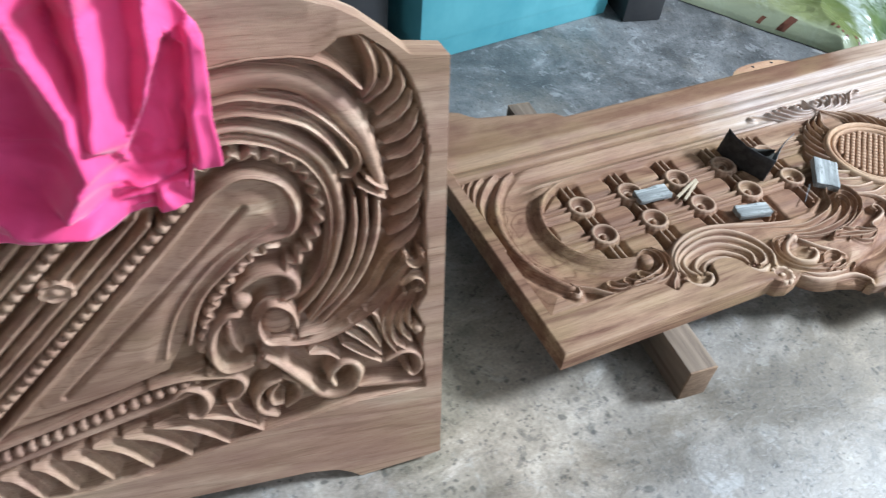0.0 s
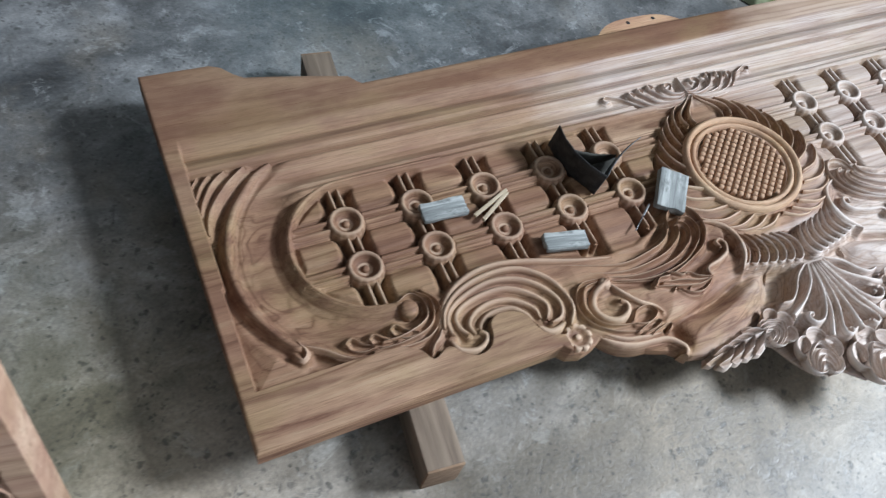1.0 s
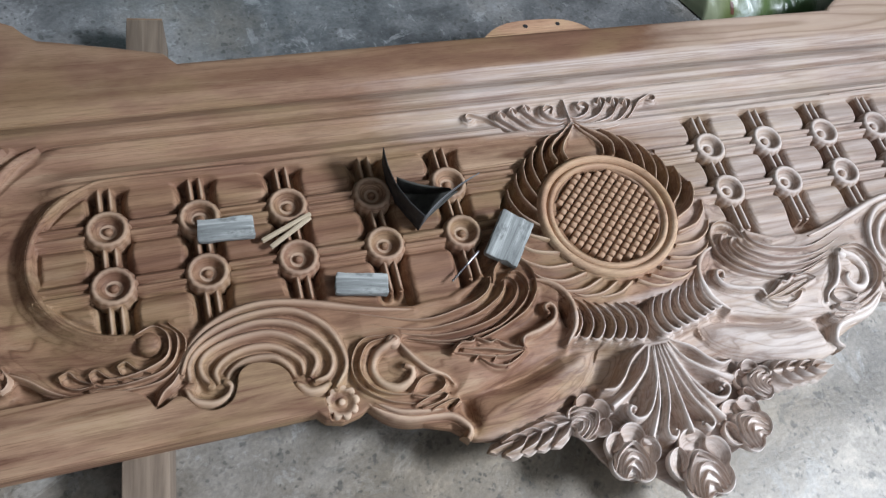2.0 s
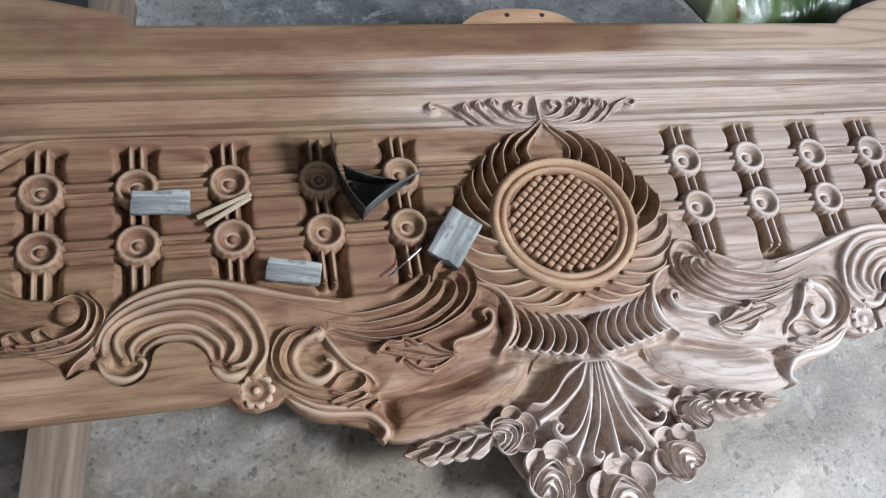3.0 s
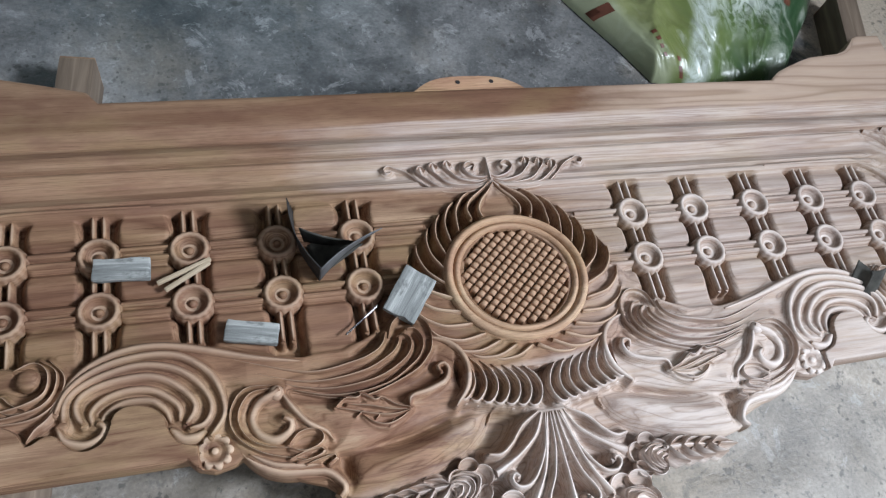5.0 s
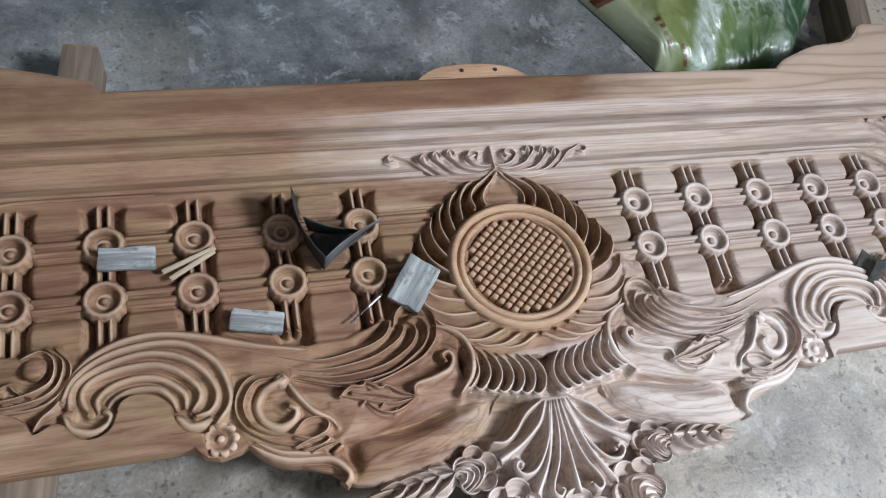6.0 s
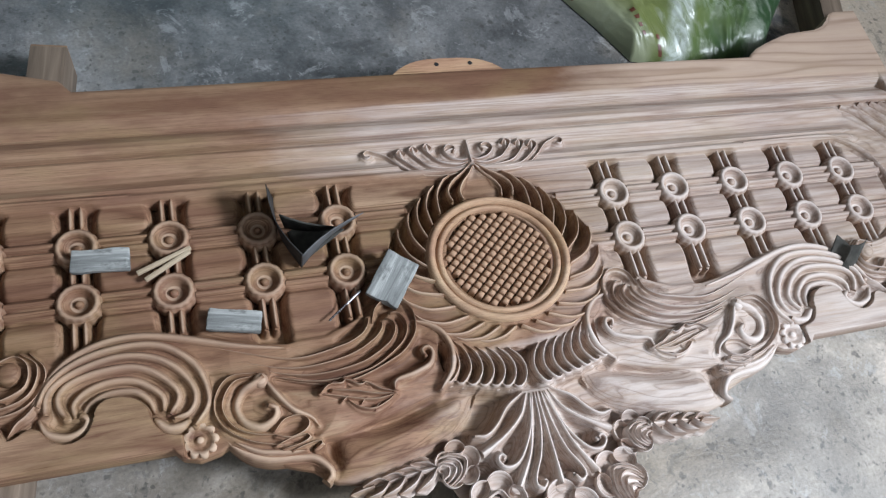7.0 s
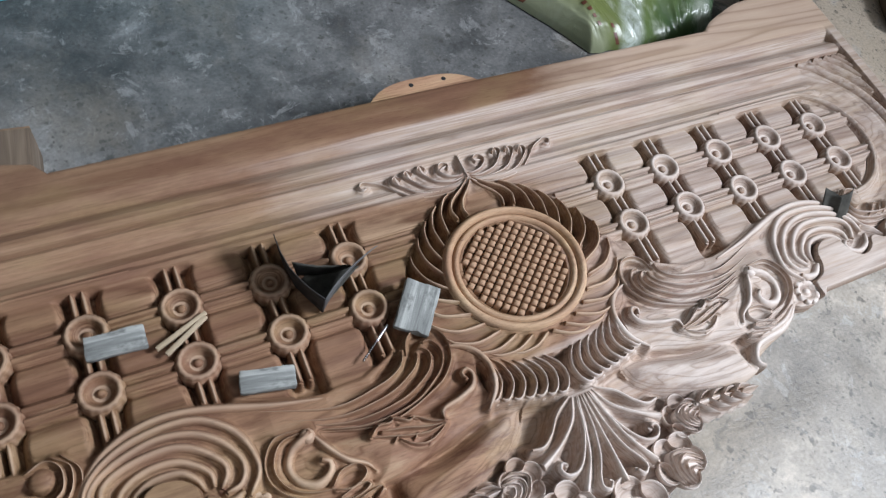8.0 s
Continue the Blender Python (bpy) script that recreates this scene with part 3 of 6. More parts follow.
def relief(x, y):
    """Height of the carved ground of the board, taken from its rim."""
    ax = np.abs(x)
    lx = -ax
    z = np.zeros_like(x)
    # outline of the carved recess; the near rail rises into an arch under the leaf fan
    curve = spline([(-0.84, -0.138), (-0.77, -0.141), (-0.737, -0.155), (-0.722, -0.176), (-0.700, -0.166), (-0.687, -0.168), (-0.675, -0.184), (-0.653, -0.193), (-0.631, -0.185),
                    (-0.621, -0.167), (-0.616, -0.150), (-0.600, -0.141), (-0.572, -0.145), (-0.554, -0.160), (-0.548, -0.182), (-0.535, -0.199), (-0.512, -0.207)], 64)
    outline = [(0.05, 0.3145), (-0.973, 0.3145), (-0.973, 0.034), (-0.977, 0.030), (-0.977, -0.138)] + [tuple(q) for q in curve] + [(-0.508, -0.30), (-0.505, -0.6), (0.05, -0.6)]
    inside = step(0.0005, -0.0035, sdf(lx, y, outline))
    # stepped moulding along the rear rail
    mould = np.interp(y, (0.156, 0.160, 0.164, 0.170, 0.175, 0.179, 0.183, 0.187, 0.194, 0.204, 0.214, 0.222, 0.229, 0.235, 0.2395, 0.244, 0.248, 0.252, 0.258, 0.268, 0.278, 0.286, 0.291, 0.296, 0.302, 0.308, 0.3125),
                      (-0.034, -0.014, -0.0085, -0.0070, -0.0095, -0.0175, -0.0180, -0.0145, -0.0185, -0.0240, -0.0240, -0.0195, -0.0115, -0.0080, -0.0095, -0.0205, -0.0195, -0.0095, -0.0055, -0.0065, -0.0125, -0.0190, -0.0205, -0.0120, -0.0060, -0.0020, 0.0))
    # rounded end: broad cove round the lattice
    rr = np.where(lx < OVAL[0], np.hypot(lx - OVAL[0], y - OVAL[1]), np.abs(y - OVAL[1]))
    cove = np.interp(rr, (0.118, 0.1225, 0.128, 0.139, 0.150, 0.178, 0.195, 0.203, 0.208, 0.222, 0.23),
                     (-0.034, -0.005, -0.010, -0.0215, -0.0260, -0.0225, -0.019, -0.024, -0.026, -0.028, -0.026))
    # mitred hollow in the corner
    mitre = np.minimum(-0.024 + 0.30 * np.minimum(lx + 0.976, y + 0.138), -0.005)
    mitre = blend(mitre, -0.026, step(0.245, 0.226, rr))
    end = np.where(rr < 0.228, cove, np.where(y > 0.03, -0.031, mitre))
    field = blend(mould, end, step(-0.80, -0.87, lx) * step(0.2445, 0.2415, y))
    below = step(-0.60, -0.75, lx)
    field = np.where(y < 0.158, blend(np.full_like(x, -0.014), end, below), field)
    # lattice ground with pillowed tiles between deep slots
    gap = np.min([np.abs(ax - c) for c in COLS], axis=0)
    across = np.min([np.abs(y - r) for r in ROWS] + [np.abs(y - 0.170) + 0.004], axis=0)
    slot = 0.0190 + 0.008 * np.exp(-(across / 0.017) ** 2)
    tile = -0.039 + 0.024 * (1 - (1 - np.clip((gap - slot + 0.001) / 0.017, 0, 1)) ** 2.2)
    tile = tile - 0.003 * np.cos((y - 0.007) / 0.088 * 2 * np.pi) - 0.002
    beside = np.min([np.abs(y - r) for r in ROWS], axis=0)
    tile = tile - 0.006 * np.exp(-((beside - 0.0185) / 0.004) ** 2)
    # the last tiles fall away to a deep ring inside the oval bead
    ring = np.where(lx < OVAL[0], np.hypot(lx - OVAL[0], y - OVAL[1]), 0.0)
    tile = np.minimum(tile, -0.040 + 0.025 * (1 - (1 - np.clip((0.116 - ring) / 0.014, 0, 1)) ** 2.2))
    low = np.interp(ax, (0.15, 0.17, 0.2, 0.25, 0.30, 0.36, 0.43, 0.52, 0.575, 0.62, 0.66, 0.7, 0.75, 0.9), (0.05, 0.03, -0.03, -0.075, -0.098, -0.1, -0.088, -0.062, -0.056, -0.064, -0.085, -0.078, -0.075, -0.075))
    lattice = step(0.0, 0.009, y - low) * step(0.163, 0.158, y) * np.where(lx < OVAL[0], step(0.124, 0.119, rr), 1.0)
    field = blend(field, tile, lattice)
    # swelling bodies either side of the flowers
    d1 = -sdf(lx, y, [(-0.161, -0.1), (-0.118, -0.108), (-0.108, -0.145), (-0.122, -0.185), (-0.151, -0.21), (-0.214, -0.228), (-0.3, -0.243), (-0.342, -0.246), (-0.331, -0.228), (-0.342, -0.211), (-0.361, -0.198), (-0.380, -0.174), (-0.396, -0.143), (-0.34, -0.158), (-0.29, -0.165), (-0.2, -0.145)])
    d2 = -sdf(lx, y, [(-0.086, -0.212), (-0.104, -0.248), (-0.142, -0.281), (-0.193, -0.308), (-0.277, -0.33), (-0.335, -0.33), (-0.35, -0.26), (-0.3, -0.22), (-0.15, -0.19)])
    ground = blend(np.full_like(x, -0.034), -0.014, step(0.36, 0.42, ax))
    low_zone = step(-0.10, -0.12, y) * step(0.5, 0.46, ax)
    field = blend(field, ground, low_zone * step(0.0, -0.004, d1) * step(-0.23, -0.24, y))
    fan_zone = sdf(lx, y, [(-0.70, -0.145), (-0.66, -0.078), (-0.60, -0.055), (-0.52, -0.06), (-0.40, -0.095), (-0.29, -0.105), (-0.24, -0.08), (-0.235, -0.05), (-0.155, -0.05), (-0.155, -0.12), (-0.21, -0.155), (-0.29, -0.175), (-0.40, -0.15), (-0.465, -0.13), (-0.47, -0.19), (-0.51, -0.2), (-0.62, -0.19), (-0.68, -0.18)])
    trough = np.interp(ax, (0.19, 0.24, 0.30, 0.36, 0.44, 0.50, 0.56, 0.70), (-0.038, -0.034, -0.022, -0.0125, -0.0105, -0.018, -0.025, -0.026))
    field = blend(field, trough, step(0.006, -0.002, fan_zone))
    body2 = -0.040 + 0.032 * (1 - np.exp(-np.maximum(d2, 0) / 0.030)) - 0.017 * step(0.030, 0.0, -d1) * step(0.30, 0.22, ax)
    body2 = body2 - 0.018 * np.exp(-(((lx + 0.318) / 0.012) ** 2 + ((y + 0.272) / 0.022) ** 2))
    body1 = -0.016 + 0.017 * (1 - np.exp(-np.maximum(d1, 0) / 0.016)) - 0.14 * np.clip(y + 0.215, 0, 0.07) - 0.05 * np.clip(0.33 - ax, 0, 0.2)
    field = blend(field, body2, step(-0.002, 0.003, d2))
    field = blend(field, body1, step(-0.005, 0.004, d1))
    # deep ground of the flower fan
    fan = sdf(lx, y, [(0.02, -0.2), (-0.088, -0.218), (-0.108, -0.25), (-0.145, -0.283), (-0.17, -0.30), (-0.18, -0.5), (0.02, -0.5)])
    field = blend(field, -0.042, step(0.003, -0.002, fan) * step(0.003, -0.002, d2) * step(0.003, -0.002, d1))
    # wreath and collar
    ang = np.arctan2(ax, y - MED[1])
    r = np.hypot(ax, y - MED[1])
    ro = petal_radius(ang)
    field = blend(field, blend(np.full_like(x, -0.04), -0.025, step(1.4, 2.1, ang)), step(ro, ro - 0.004, r))
    spade = sdf(lx, y, [(0.002, 0.170), (-0.013, 0.156), (-0.029, 0.139), (-0.037, 0.122), (-0.034, 0.10), (0.002, 0.10)])
    field = blend(field, -0.012, step(0.001, -0.002, spade))
    field = blend(field, -0.006, step(0.117, 0.113, np.hypot(ax * 0.9, y - MED[1])))
    field = blend(field, -0.019, step(0.086, 0.083, np.hypot(ax * 0.96, y - MED[1])))
    ctop = np.interp(ax, (0, 0.067, 0.125), (-0.162, -0.15, -0.122))
    cbot = np.interp(ax, (0, 0.08, 0.135), (-0.226, -0.21, -0.193))
    collar = step(ctop + 0.002, ctop - 0.002, y) * step(cbot - 0.002, cbot + 0.002, y) * step(0.135, 0.131, ax)
    field = blend(field, -0.042, collar)
    return blend(z, field, inside)


def hollow_feet(X, Y, Z, ridges):
    """Raise the ground in a hollow sweep towards each ridge, so that it grows out of the wood."""
    xs = X[0]
    for c, top, w, reach, name in ridges:
        far = reach * 4 + float(w.max())
        t = np.linspace(0, 1, len(c))
        f = np.linspace(0, 1, len(c) * 3)
        px, py, pz, pw = (np.interp(f, t, v) for v in (c[:, 0], c[:, 1], top, w))
        i0, i1 = np.searchsorted(xs, (px.min() - far, px.max() + far))
        sub = slice(i0, i1)
        rows = np.where((Y[:, sub].max(1) > py.min() - far) & (Y[:, sub].min(1) < py.max() + far))[0] if i1 > i0 else ()
        if len(rows) == 0:
            continue
        box = (slice(rows[0], rows[-1] + 1), sub)
        gx, gy, gz = X[box], Y[box], Z[box]
        best, d = np.zeros(gx.shape, int), np.full(gx.shape, 9.0)
        for k in range(len(px)):
            q = np.hypot(gx - px[k], gy - py[k])
            near = q < d
            d[near], best[near] = q[near], k
        lift = np.exp(-np.maximum(d - pw[best], 0) / reach)
        if name == "blade":
            lift = np.where(gy > 0.0, lift ** 2.2, lift)
            # the lower leaves of the wreath lap like shingles: long fall outwards, steep the other way
            tx, ty = np.gradient(px)[best], np.gradient(py)[best]
            side = (tx * (gy - py[best]) - ty * (gx - px[best])) * np.where(px[best] < 0, 1, -1)
            long_fall = np.clip(1 - (d - pw[best]) / 0.026, 0, 1)
            lower = step(0.02, -0.03, gy)
            lift = np.where(side < 0, np.maximum(lift, long_fall * lower * (d < 0.03)), lift)
        Z[box] = gz + np.maximum(pz[best] - gz, 0) * lift


def build_board():
    nx = 1180
    xs = np.linspace(-1, 1, nx)
    yn, yr = np.interp(np.abs(xs), NEAR_X, NEAR_Y), rear_edge(xs)
    knots = [yn, np.full(nx, -0.10), np.full(nx, 0.164), np.full(nx, 0.292), yr]
    rows = []
    for a, b, k in zip(knots, knots[1:], (150, 130, 110, 18)):
        rows += [a + (b - a) * t for t in np.arange(k) / k]
    Y = np.array(rows + [yr])
    ny = len(Y)
    X = np.repeat(xs[None], ny, 0)
    Z = relief(X, Y)
    hollow_feet(X, Y, Z, CARVED["headboard"])
    # eased outer arris
    edge = np.minimum.reduce([Y - yn[None], yr[None] - Y, 1 - np.abs(X)])
    Z = Z - 0.0025 * np.clip(1 - edge / 0.004, 0, 1) ** 2
    thick = UNDER - TOP
    verts = list(zip(X.ravel(), Y.ravel(), Z.ravel()))
    faces = [(j * nx + i, j * nx + i + 1, (j + 1) * nx + i + 1, (j + 1) * nx + i) for j in range(ny - 1) for i in range(nx - 1)]
    loop = list(range(nx)) + [j * nx + nx - 1 for j in range(1, ny)] + [(ny - 1) * nx + i for i in range(nx - 2, -1, -1)] + [j * nx for j in range(ny - 2, 0, -1)]
    base = len(verts)
    verts += [(verts[i][0], verts[i][1], thick) for i in loop]
    m = len(loop)
    for a in range(m):
        b = (a + 1) % m
        faces.append((loop[a], base + a, base + b, loop[b]))
    cap = [base + a for a in range(m)]
    low = cap[:nx]
    top = cap[nx + ny - 2: nx + ny - 2 + nx][::-1]
    for i in range(nx - 1):
        faces.append((low[i], top[i], top[i + 1], low[i + 1]))
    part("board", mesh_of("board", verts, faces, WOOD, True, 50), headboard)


def lattice_part():
    ring = [(0.0318, -0.044), (0.0318, -0.0185), (0.0310, -0.0140), (0.0292, -0.0105), (0.0276, -0.0078), (0.0256, -0.0064), (0.0236, -0.0064), (0.0214, -0.0082), (0.0190, -0.0122), (0.0166, -0.0160), (0.0138, -0.0186), (0.0105, -0.0200), (0.0, -0.0202)]
    rosette = lathe("rosette", ring, RIDGED, 128, 16, 0.012)
    bud = lathe("bud", [(0.0068, -0.0215), (0.0066, -0.0190), (0.0056, -0.0162), (0.0040, -0.0146), (0.0020, -0.0138), (0.0, -0.0136)], WOOD, 24)
    for s in (-1, 1):
        for k, c in enumerate(COLS):
            for row in ROWS:
                ob = part("rosette", rosette, headboard)
                ob.location = (s * c, row, 0)
                ob.rotation_euler = (0, 0, 0.7 * k + row * 9)
                part("bud", bud, ob)
            y0 = max(-0.07, float(np.interp(c, (0.25, 0.376, 0.507, 0.635, 0.76), (-0.072, -0.092, -0.062, -0.062, -0.066))))
            for d in (-0.0076, 0.0076):
                for a, b in ((0.123, 0.163), (0.035, 0.068), (y0, -0.02)):
                    rib("bar", [(s * c + d, a), (s * c + d, (a + b) / 2), (s * c + d, b)], 0.0040, -0.0122, headboard, WOOD, ends=(1, 1), rise=0.0065)
        stops = [0.15] + list(COLS) + [0.866]
        for row in ROWS:
            for k in range(len(stops) - 1):
                a = stops[k] + (0.03 if k else (-0.012 if row > 0.05 else 0.026))
                b = stops[k + 1] - (0.03 if k < len(stops) - 2 else 0.005)
                for d in (-0.007, 0.008):
                    rib("crossbar", [(s * a, row + d), (s * (a + b) / 2, row + d), (s * b, row + d)], 0.0060, -0.0105, headboard, WOOD, ends=(0.9, 0.9), rise=0.0075)


lattice_part()


def medallion_part():
    def torus(name, rad, half, crest, sx):
        prof = [(rad + half * a, -0.02 if h is None else crest - half * 1.0 * (1 - h)) for a, h in ROUND]
        me = lathe(name, prof[::-1], FRESH, 72)
        ob = part(name, me, headboard)
        ob.location = (MED[0], MED[1], 0)
        ob.scale = (sx, 1, 1)
    torus("medallion_ring", 0.1055, 0.0068, 0.005, 1.1)
    torus("medallion_bead", 0.0925, 0.0055, 0.001, 1.1)
    # chequered field of small pyramids
    h = 0.0073
    levels = ((1.0, -0.027), (0.98, -0.010), (0.90, -0.0052), (0.70, -0.0024), (0.34, -0.0010))
    verts = [(f * h * a, f * h * b, z) for f, z in levels for a, b in ((-1, 0), (-0.54, -0.54), (0, -1), (0.54, -0.54), (1, 0), (0.54, 0.54), (0, 1), (-0.54, 0.54))]
    faces = [(8 * j + k, 8 * j + (k + 1) % 8, 8 * j + 8 + (k + 1) % 8, 8 * j + 8 + k) for j in range(4) for k in range(8)] + [tuple(range(32, 40))]
    stud = mesh_of("stud", verts, faces, FRESH, True, 50)
    q = 0.0170
    for i in range(-11, 12):
        for j in range(-11, 12):
            if (i + j) % 2 == 0:
                x, y = i * q / 2 * 1.12, j * q / 2
                if math.hypot(x / 1.1, y) < 0.081:
                    ob = part("stud", stud, headboard)
                    ob.location = (MED[0] + x, MED[1] + y, 0)
                    ob.scale = (1.12, 1, 1)
    # wreath of curved leaf blades
    for k in range(13):
        a0 = radians(4 + 12.3 * k)
        turn = radians(26 if k else 18)
        pts = []
        for s in (0, 0.3, 0.65, 1):
            ang = a0 + turn * s ** 1.15
            ro = float(petal_radius(np.array(a0))) if k else 0.172
            r = ro - 0.003 + (0.124 - ro) * (0.10 * s + 0.90 * s ** 2.0)
            pts.append((-math.sin(ang) * r, MED[1] + math.cos(ang) * r))
        if k == 0:
            pts = [(-0.004, 0.177), (-0.024, 0.160), (-0.048, 0.142), (-0.058, 0.124), (-0.054, 0.104)]
        ribs("blade", pts, 0.0024 + 0.0007 * (k > 5), (-0.005, -0.001, 0.001, 0.001) if k > 5 else (-0.005, -0.002, -0.001, -0.002), headboard, BLADE, ends=(0.5, 1.5), rise=0.006)
    # outer rim of the wreath
    tear = [(-0.001, 0.172), (-0.013, 0.156), (-0.029, 0.139), (-0.037, 0.122), (-0.034, 0.106)]
    ribs("blade", tear, 0.0026, -0.002, headboard, BLADE, ends=(0.6, 1.4), rise=0.006)


medallion_part()


def scroll_part():
    B = headboard
    W = WOOD
    # rounded end
    arc = lambda r, a, b, n=9: [(OVAL[0] + r * math.cos(radians(t)), OVAL[1] + r * math.sin(radians(t))) for t in np.linspace(a, b, n)]
    ribs("oval_bead", [(-0.56, 0.1715), (-0.66, 0.173)] + arc(0.1215, 96, 264, 13) + [(-0.728, -0.0715)], 0.0058, -0.0055, B, W, ends=(0.4, 0.8), rise=0.009)
    ribs("end_roll", [(-0.842, 0.244), (-0.872, 0.226)] + arc(0.2135, 138, 222, 9) + [(-0.897, -0.088)], 0.0105, (-0.012, -0.004, -0.003, -0.004), B, W, ends=(0.6, 0.9), rise=0.014)
    ribs("end_leaf", [(-0.885, 0.244), (-0.915, 0.222), (-0.945, 0.19), (-0.962, 0.162), (-0.97, 0.13)], 0.0101, -0.005, B, W, ends=(0.7, 0.3), rise=0.015)
    ribs("end_leaf", [(-0.917, 0.244), (-0.94, 0.226), (-0.96, 0.198), (-0.971, 0.172)], 0.0084, -0.005, B, W, ends=(0.7, 0.3), rise=0.015)
    ribs("end_leaf", [(-0.941, 0.244), (-0.958, 0.226), (-0.971, 0.203)], 0.0067, -0.006, B, W, ends=(0.7, 0.3), rise=0.015)
    ribs("end_leaf", [(-0.96, 0.244), (-0.972, 0.228)], 0.0056, -0.007, B, W, ends=(0.7, 0.4), rise=0.015)
    ribs("end_curl", [(-0.900, -0.082), (-0.892, -0.100), (-0.899, -0.112), (-0.908, -0.104)], 0.006, -0.004, B, W, ends=(0.8, 0.6))
    ribs("end_flow", [(-0.892, -0.092), (-0.872, -0.104), (-0.845, -0.125), (-0.822, -0.136)], 0.006, (-0.006, -0.004, -0.010), B, W, ends=(0.7, 0.2))
    # small spiral between oval and fan
    ribs("spiral", [(-0.74, -0.071), (-0.715, -0.062), (-0.699, -0.077), (-0.701, -0.103), (-0.719, -0.116), (-0.752, -0.124), (-0.782, -0.124)], 0.0055, -0.003, B, W, ends=(0.7, 0.2))
    ribs("spiral", [(-0.708, -0.06), (-0.688, -0.078), (-0.692, -0.108), (-0.712, -0.126), (-0.755, -0.134), (-0.80, -0.134)], 0.0048, -0.004, B, W, ends=(0.5, 0.2))
    ribs("spiral", [(-0.697, -0.06), (-0.678, -0.085), (-0.684, -0.114), (-0.71, -0.137), (-0.755, -0.142), (-0.83, -0.138)], 0.0048, -0.005, B, W, ends=(0.4, 0.2))
    bud = lathe("bud", [(0.0165, -0.034), (0.0160, -0.012), (0.0125, -0.006), (0.007, -0.0035), (0, -0.003)], W, 24)
    for s in (-1, 1):
        part("bud", bud, B).location = (s * 0.724, -0.083, 0)
    for px, py, k in ((-0.835, -0.108, 1), (-0.80, -0.112, 0.8), (-0.765, -0.108, 0.9)):
        ribs("leaflet", [(px, py), (px + 0.012 * k, py + 0.004), (px + 0.022, py - 0.008), (px + 0.04, py - 0.018)], 0.0042, -0.005, B, W, ends=(0.5, 0.3))
        ribs("leaflet", [(px, py), (px + 0.004, py - 0.012), (px + 0.02, py - 0.02), (px + 0.04, py - 0.02)], 0.0035, -0.007, B, W, ends=(0.5, 0.3))
    # fan of leaf ribs over the arch
    ribs("fan_rib", [(-0.699, -0.145), (-0.682, -0.112), (-0.657, -0.083), (-0.621, -0.064), (-0.576, -0.056), (-0.523, -0.063), (-0.43, -0.09), (-0.36, -0.105)], 0.0074, (-0.006, -0.002, -0.002, -0.008), B, W, rise=0.0100, ends=(0.5, 0.3))
    ribs("fan_rib", [(-0.688, -0.137), (-0.675, -0.109), (-0.65, -0.088), (-0.614, -0.074), (-0.569, -0.069), (-0.531, -0.075), (-0.501, -0.095), (-0.483, -0.119), (-0.474, -0.149), (-0.476, -0.172), (-0.494, -0.196)], 0.0074, -0.001, B, W, rise=0.0100, ends=(0.5, 0.5))
    ribs("fan_rib", [(-0.679, -0.15), (-0.677, -0.124), (-0.661, -0.105), (-0.628, -0.09), (-0.584, -0.082), (-0.543, -0.09), (-0.513, -0.11), (-0.494, -0.138), (-0.491, -0.159), (-0.501, -0.176), (-0.52, -0.181)], 0.0074, -0.003, B, W, rise=0.0100, ends=(0.7, 0.5))
    ribs("fan_rib", [(-0.654, -0.156), (-0.663, -0.14), (-0.662, -0.122), (-0.645, -0.108), (-0.61, -0.099), (-0.57, -0.099), (-0.54, -0.113), (-0.517, -0.137), (-0.513, -0.155), (-0.525, -0.174)], 0.0074, -0.005, B, W, rise=0.0100, ends=(0.7, 0.6))
    ribs("fan_rib", [(-0.643, -0.158), (-0.645, -0.139), (-0.628, -0.123), (-0.60, -0.115), (-0.57, -0.118), (-0.546, -0.133), (-0.533, -0.15), (-0.533, -0.168)], 0.0074, -0.008, B, W, rise=0.0100, ends=(0.7, 0.5))
    ribs("fan_rib", [(-0.634, -0.16), (-0.626, -0.143), (-0.603, -0.131), (-0.57, -0.133), (-0.551, -0.15), (-0.544, -0.17)], 0.0074, -0.010, B, W, rise=0.0100, ends=(0.7, 0.5))
    ribs("fan_curl", [(-0.686, -0.156), (-0.676, -0.174), (-0.653, -0.182), (-0.635, -0.176), (-0.628, -0.164), (-0.636, -0.156)], 0.0075, -0.004, B, W, ends=(0.5, 0.8))
    ribs("fan_curl", [(-0.545, -0.178), (-0.53, -0.192), (-0.512, -0.192), (-0.50, -0.186)], 0.009, -0.004, B, W, ends=(0.6, 0.6))
    ribs("fan_tail", [(-0.722, -0.17), (-0.712, -0.155), (-0.70, -0.146), (-0.686, -0.128)], 0.008, (-0.004, -0.001, -0.004), B, W, ends=(0.15, 0.4))
    # flower knot at the end of the arch
    knot = lathe("knot", [(0.0205, -0.036), (0.0235, -0.018), (0.0230, -0.010), (0.0200, -0.0065), (0.0150, -0.0085), (0.0100, -0.0140), (0.0075, -0.0135), (0.0050, -0.0095), (0.0025, -0.008), (0, -0.008)], RIDGED, 72, 9, 0.10, lobed=0.0)
    for s in (-1, 1):
        part("knot", knot, B).location = (s * 0.490, -0.216, 0)
    # volute beside it
    ribs("volute", [(-0.405, -0.136), (-0.443, -0.136), (-0.464, -0.159), (-0.467, -0.187), (-0.453, -0.211), (-0.425, -0.230), (-0.391, -0.241), (-0.354, -0.250)], 0.0042, (-0.004, -0.001, -0.001, -0.003, -0.006), B, W, ends=(0.5, 0.3))
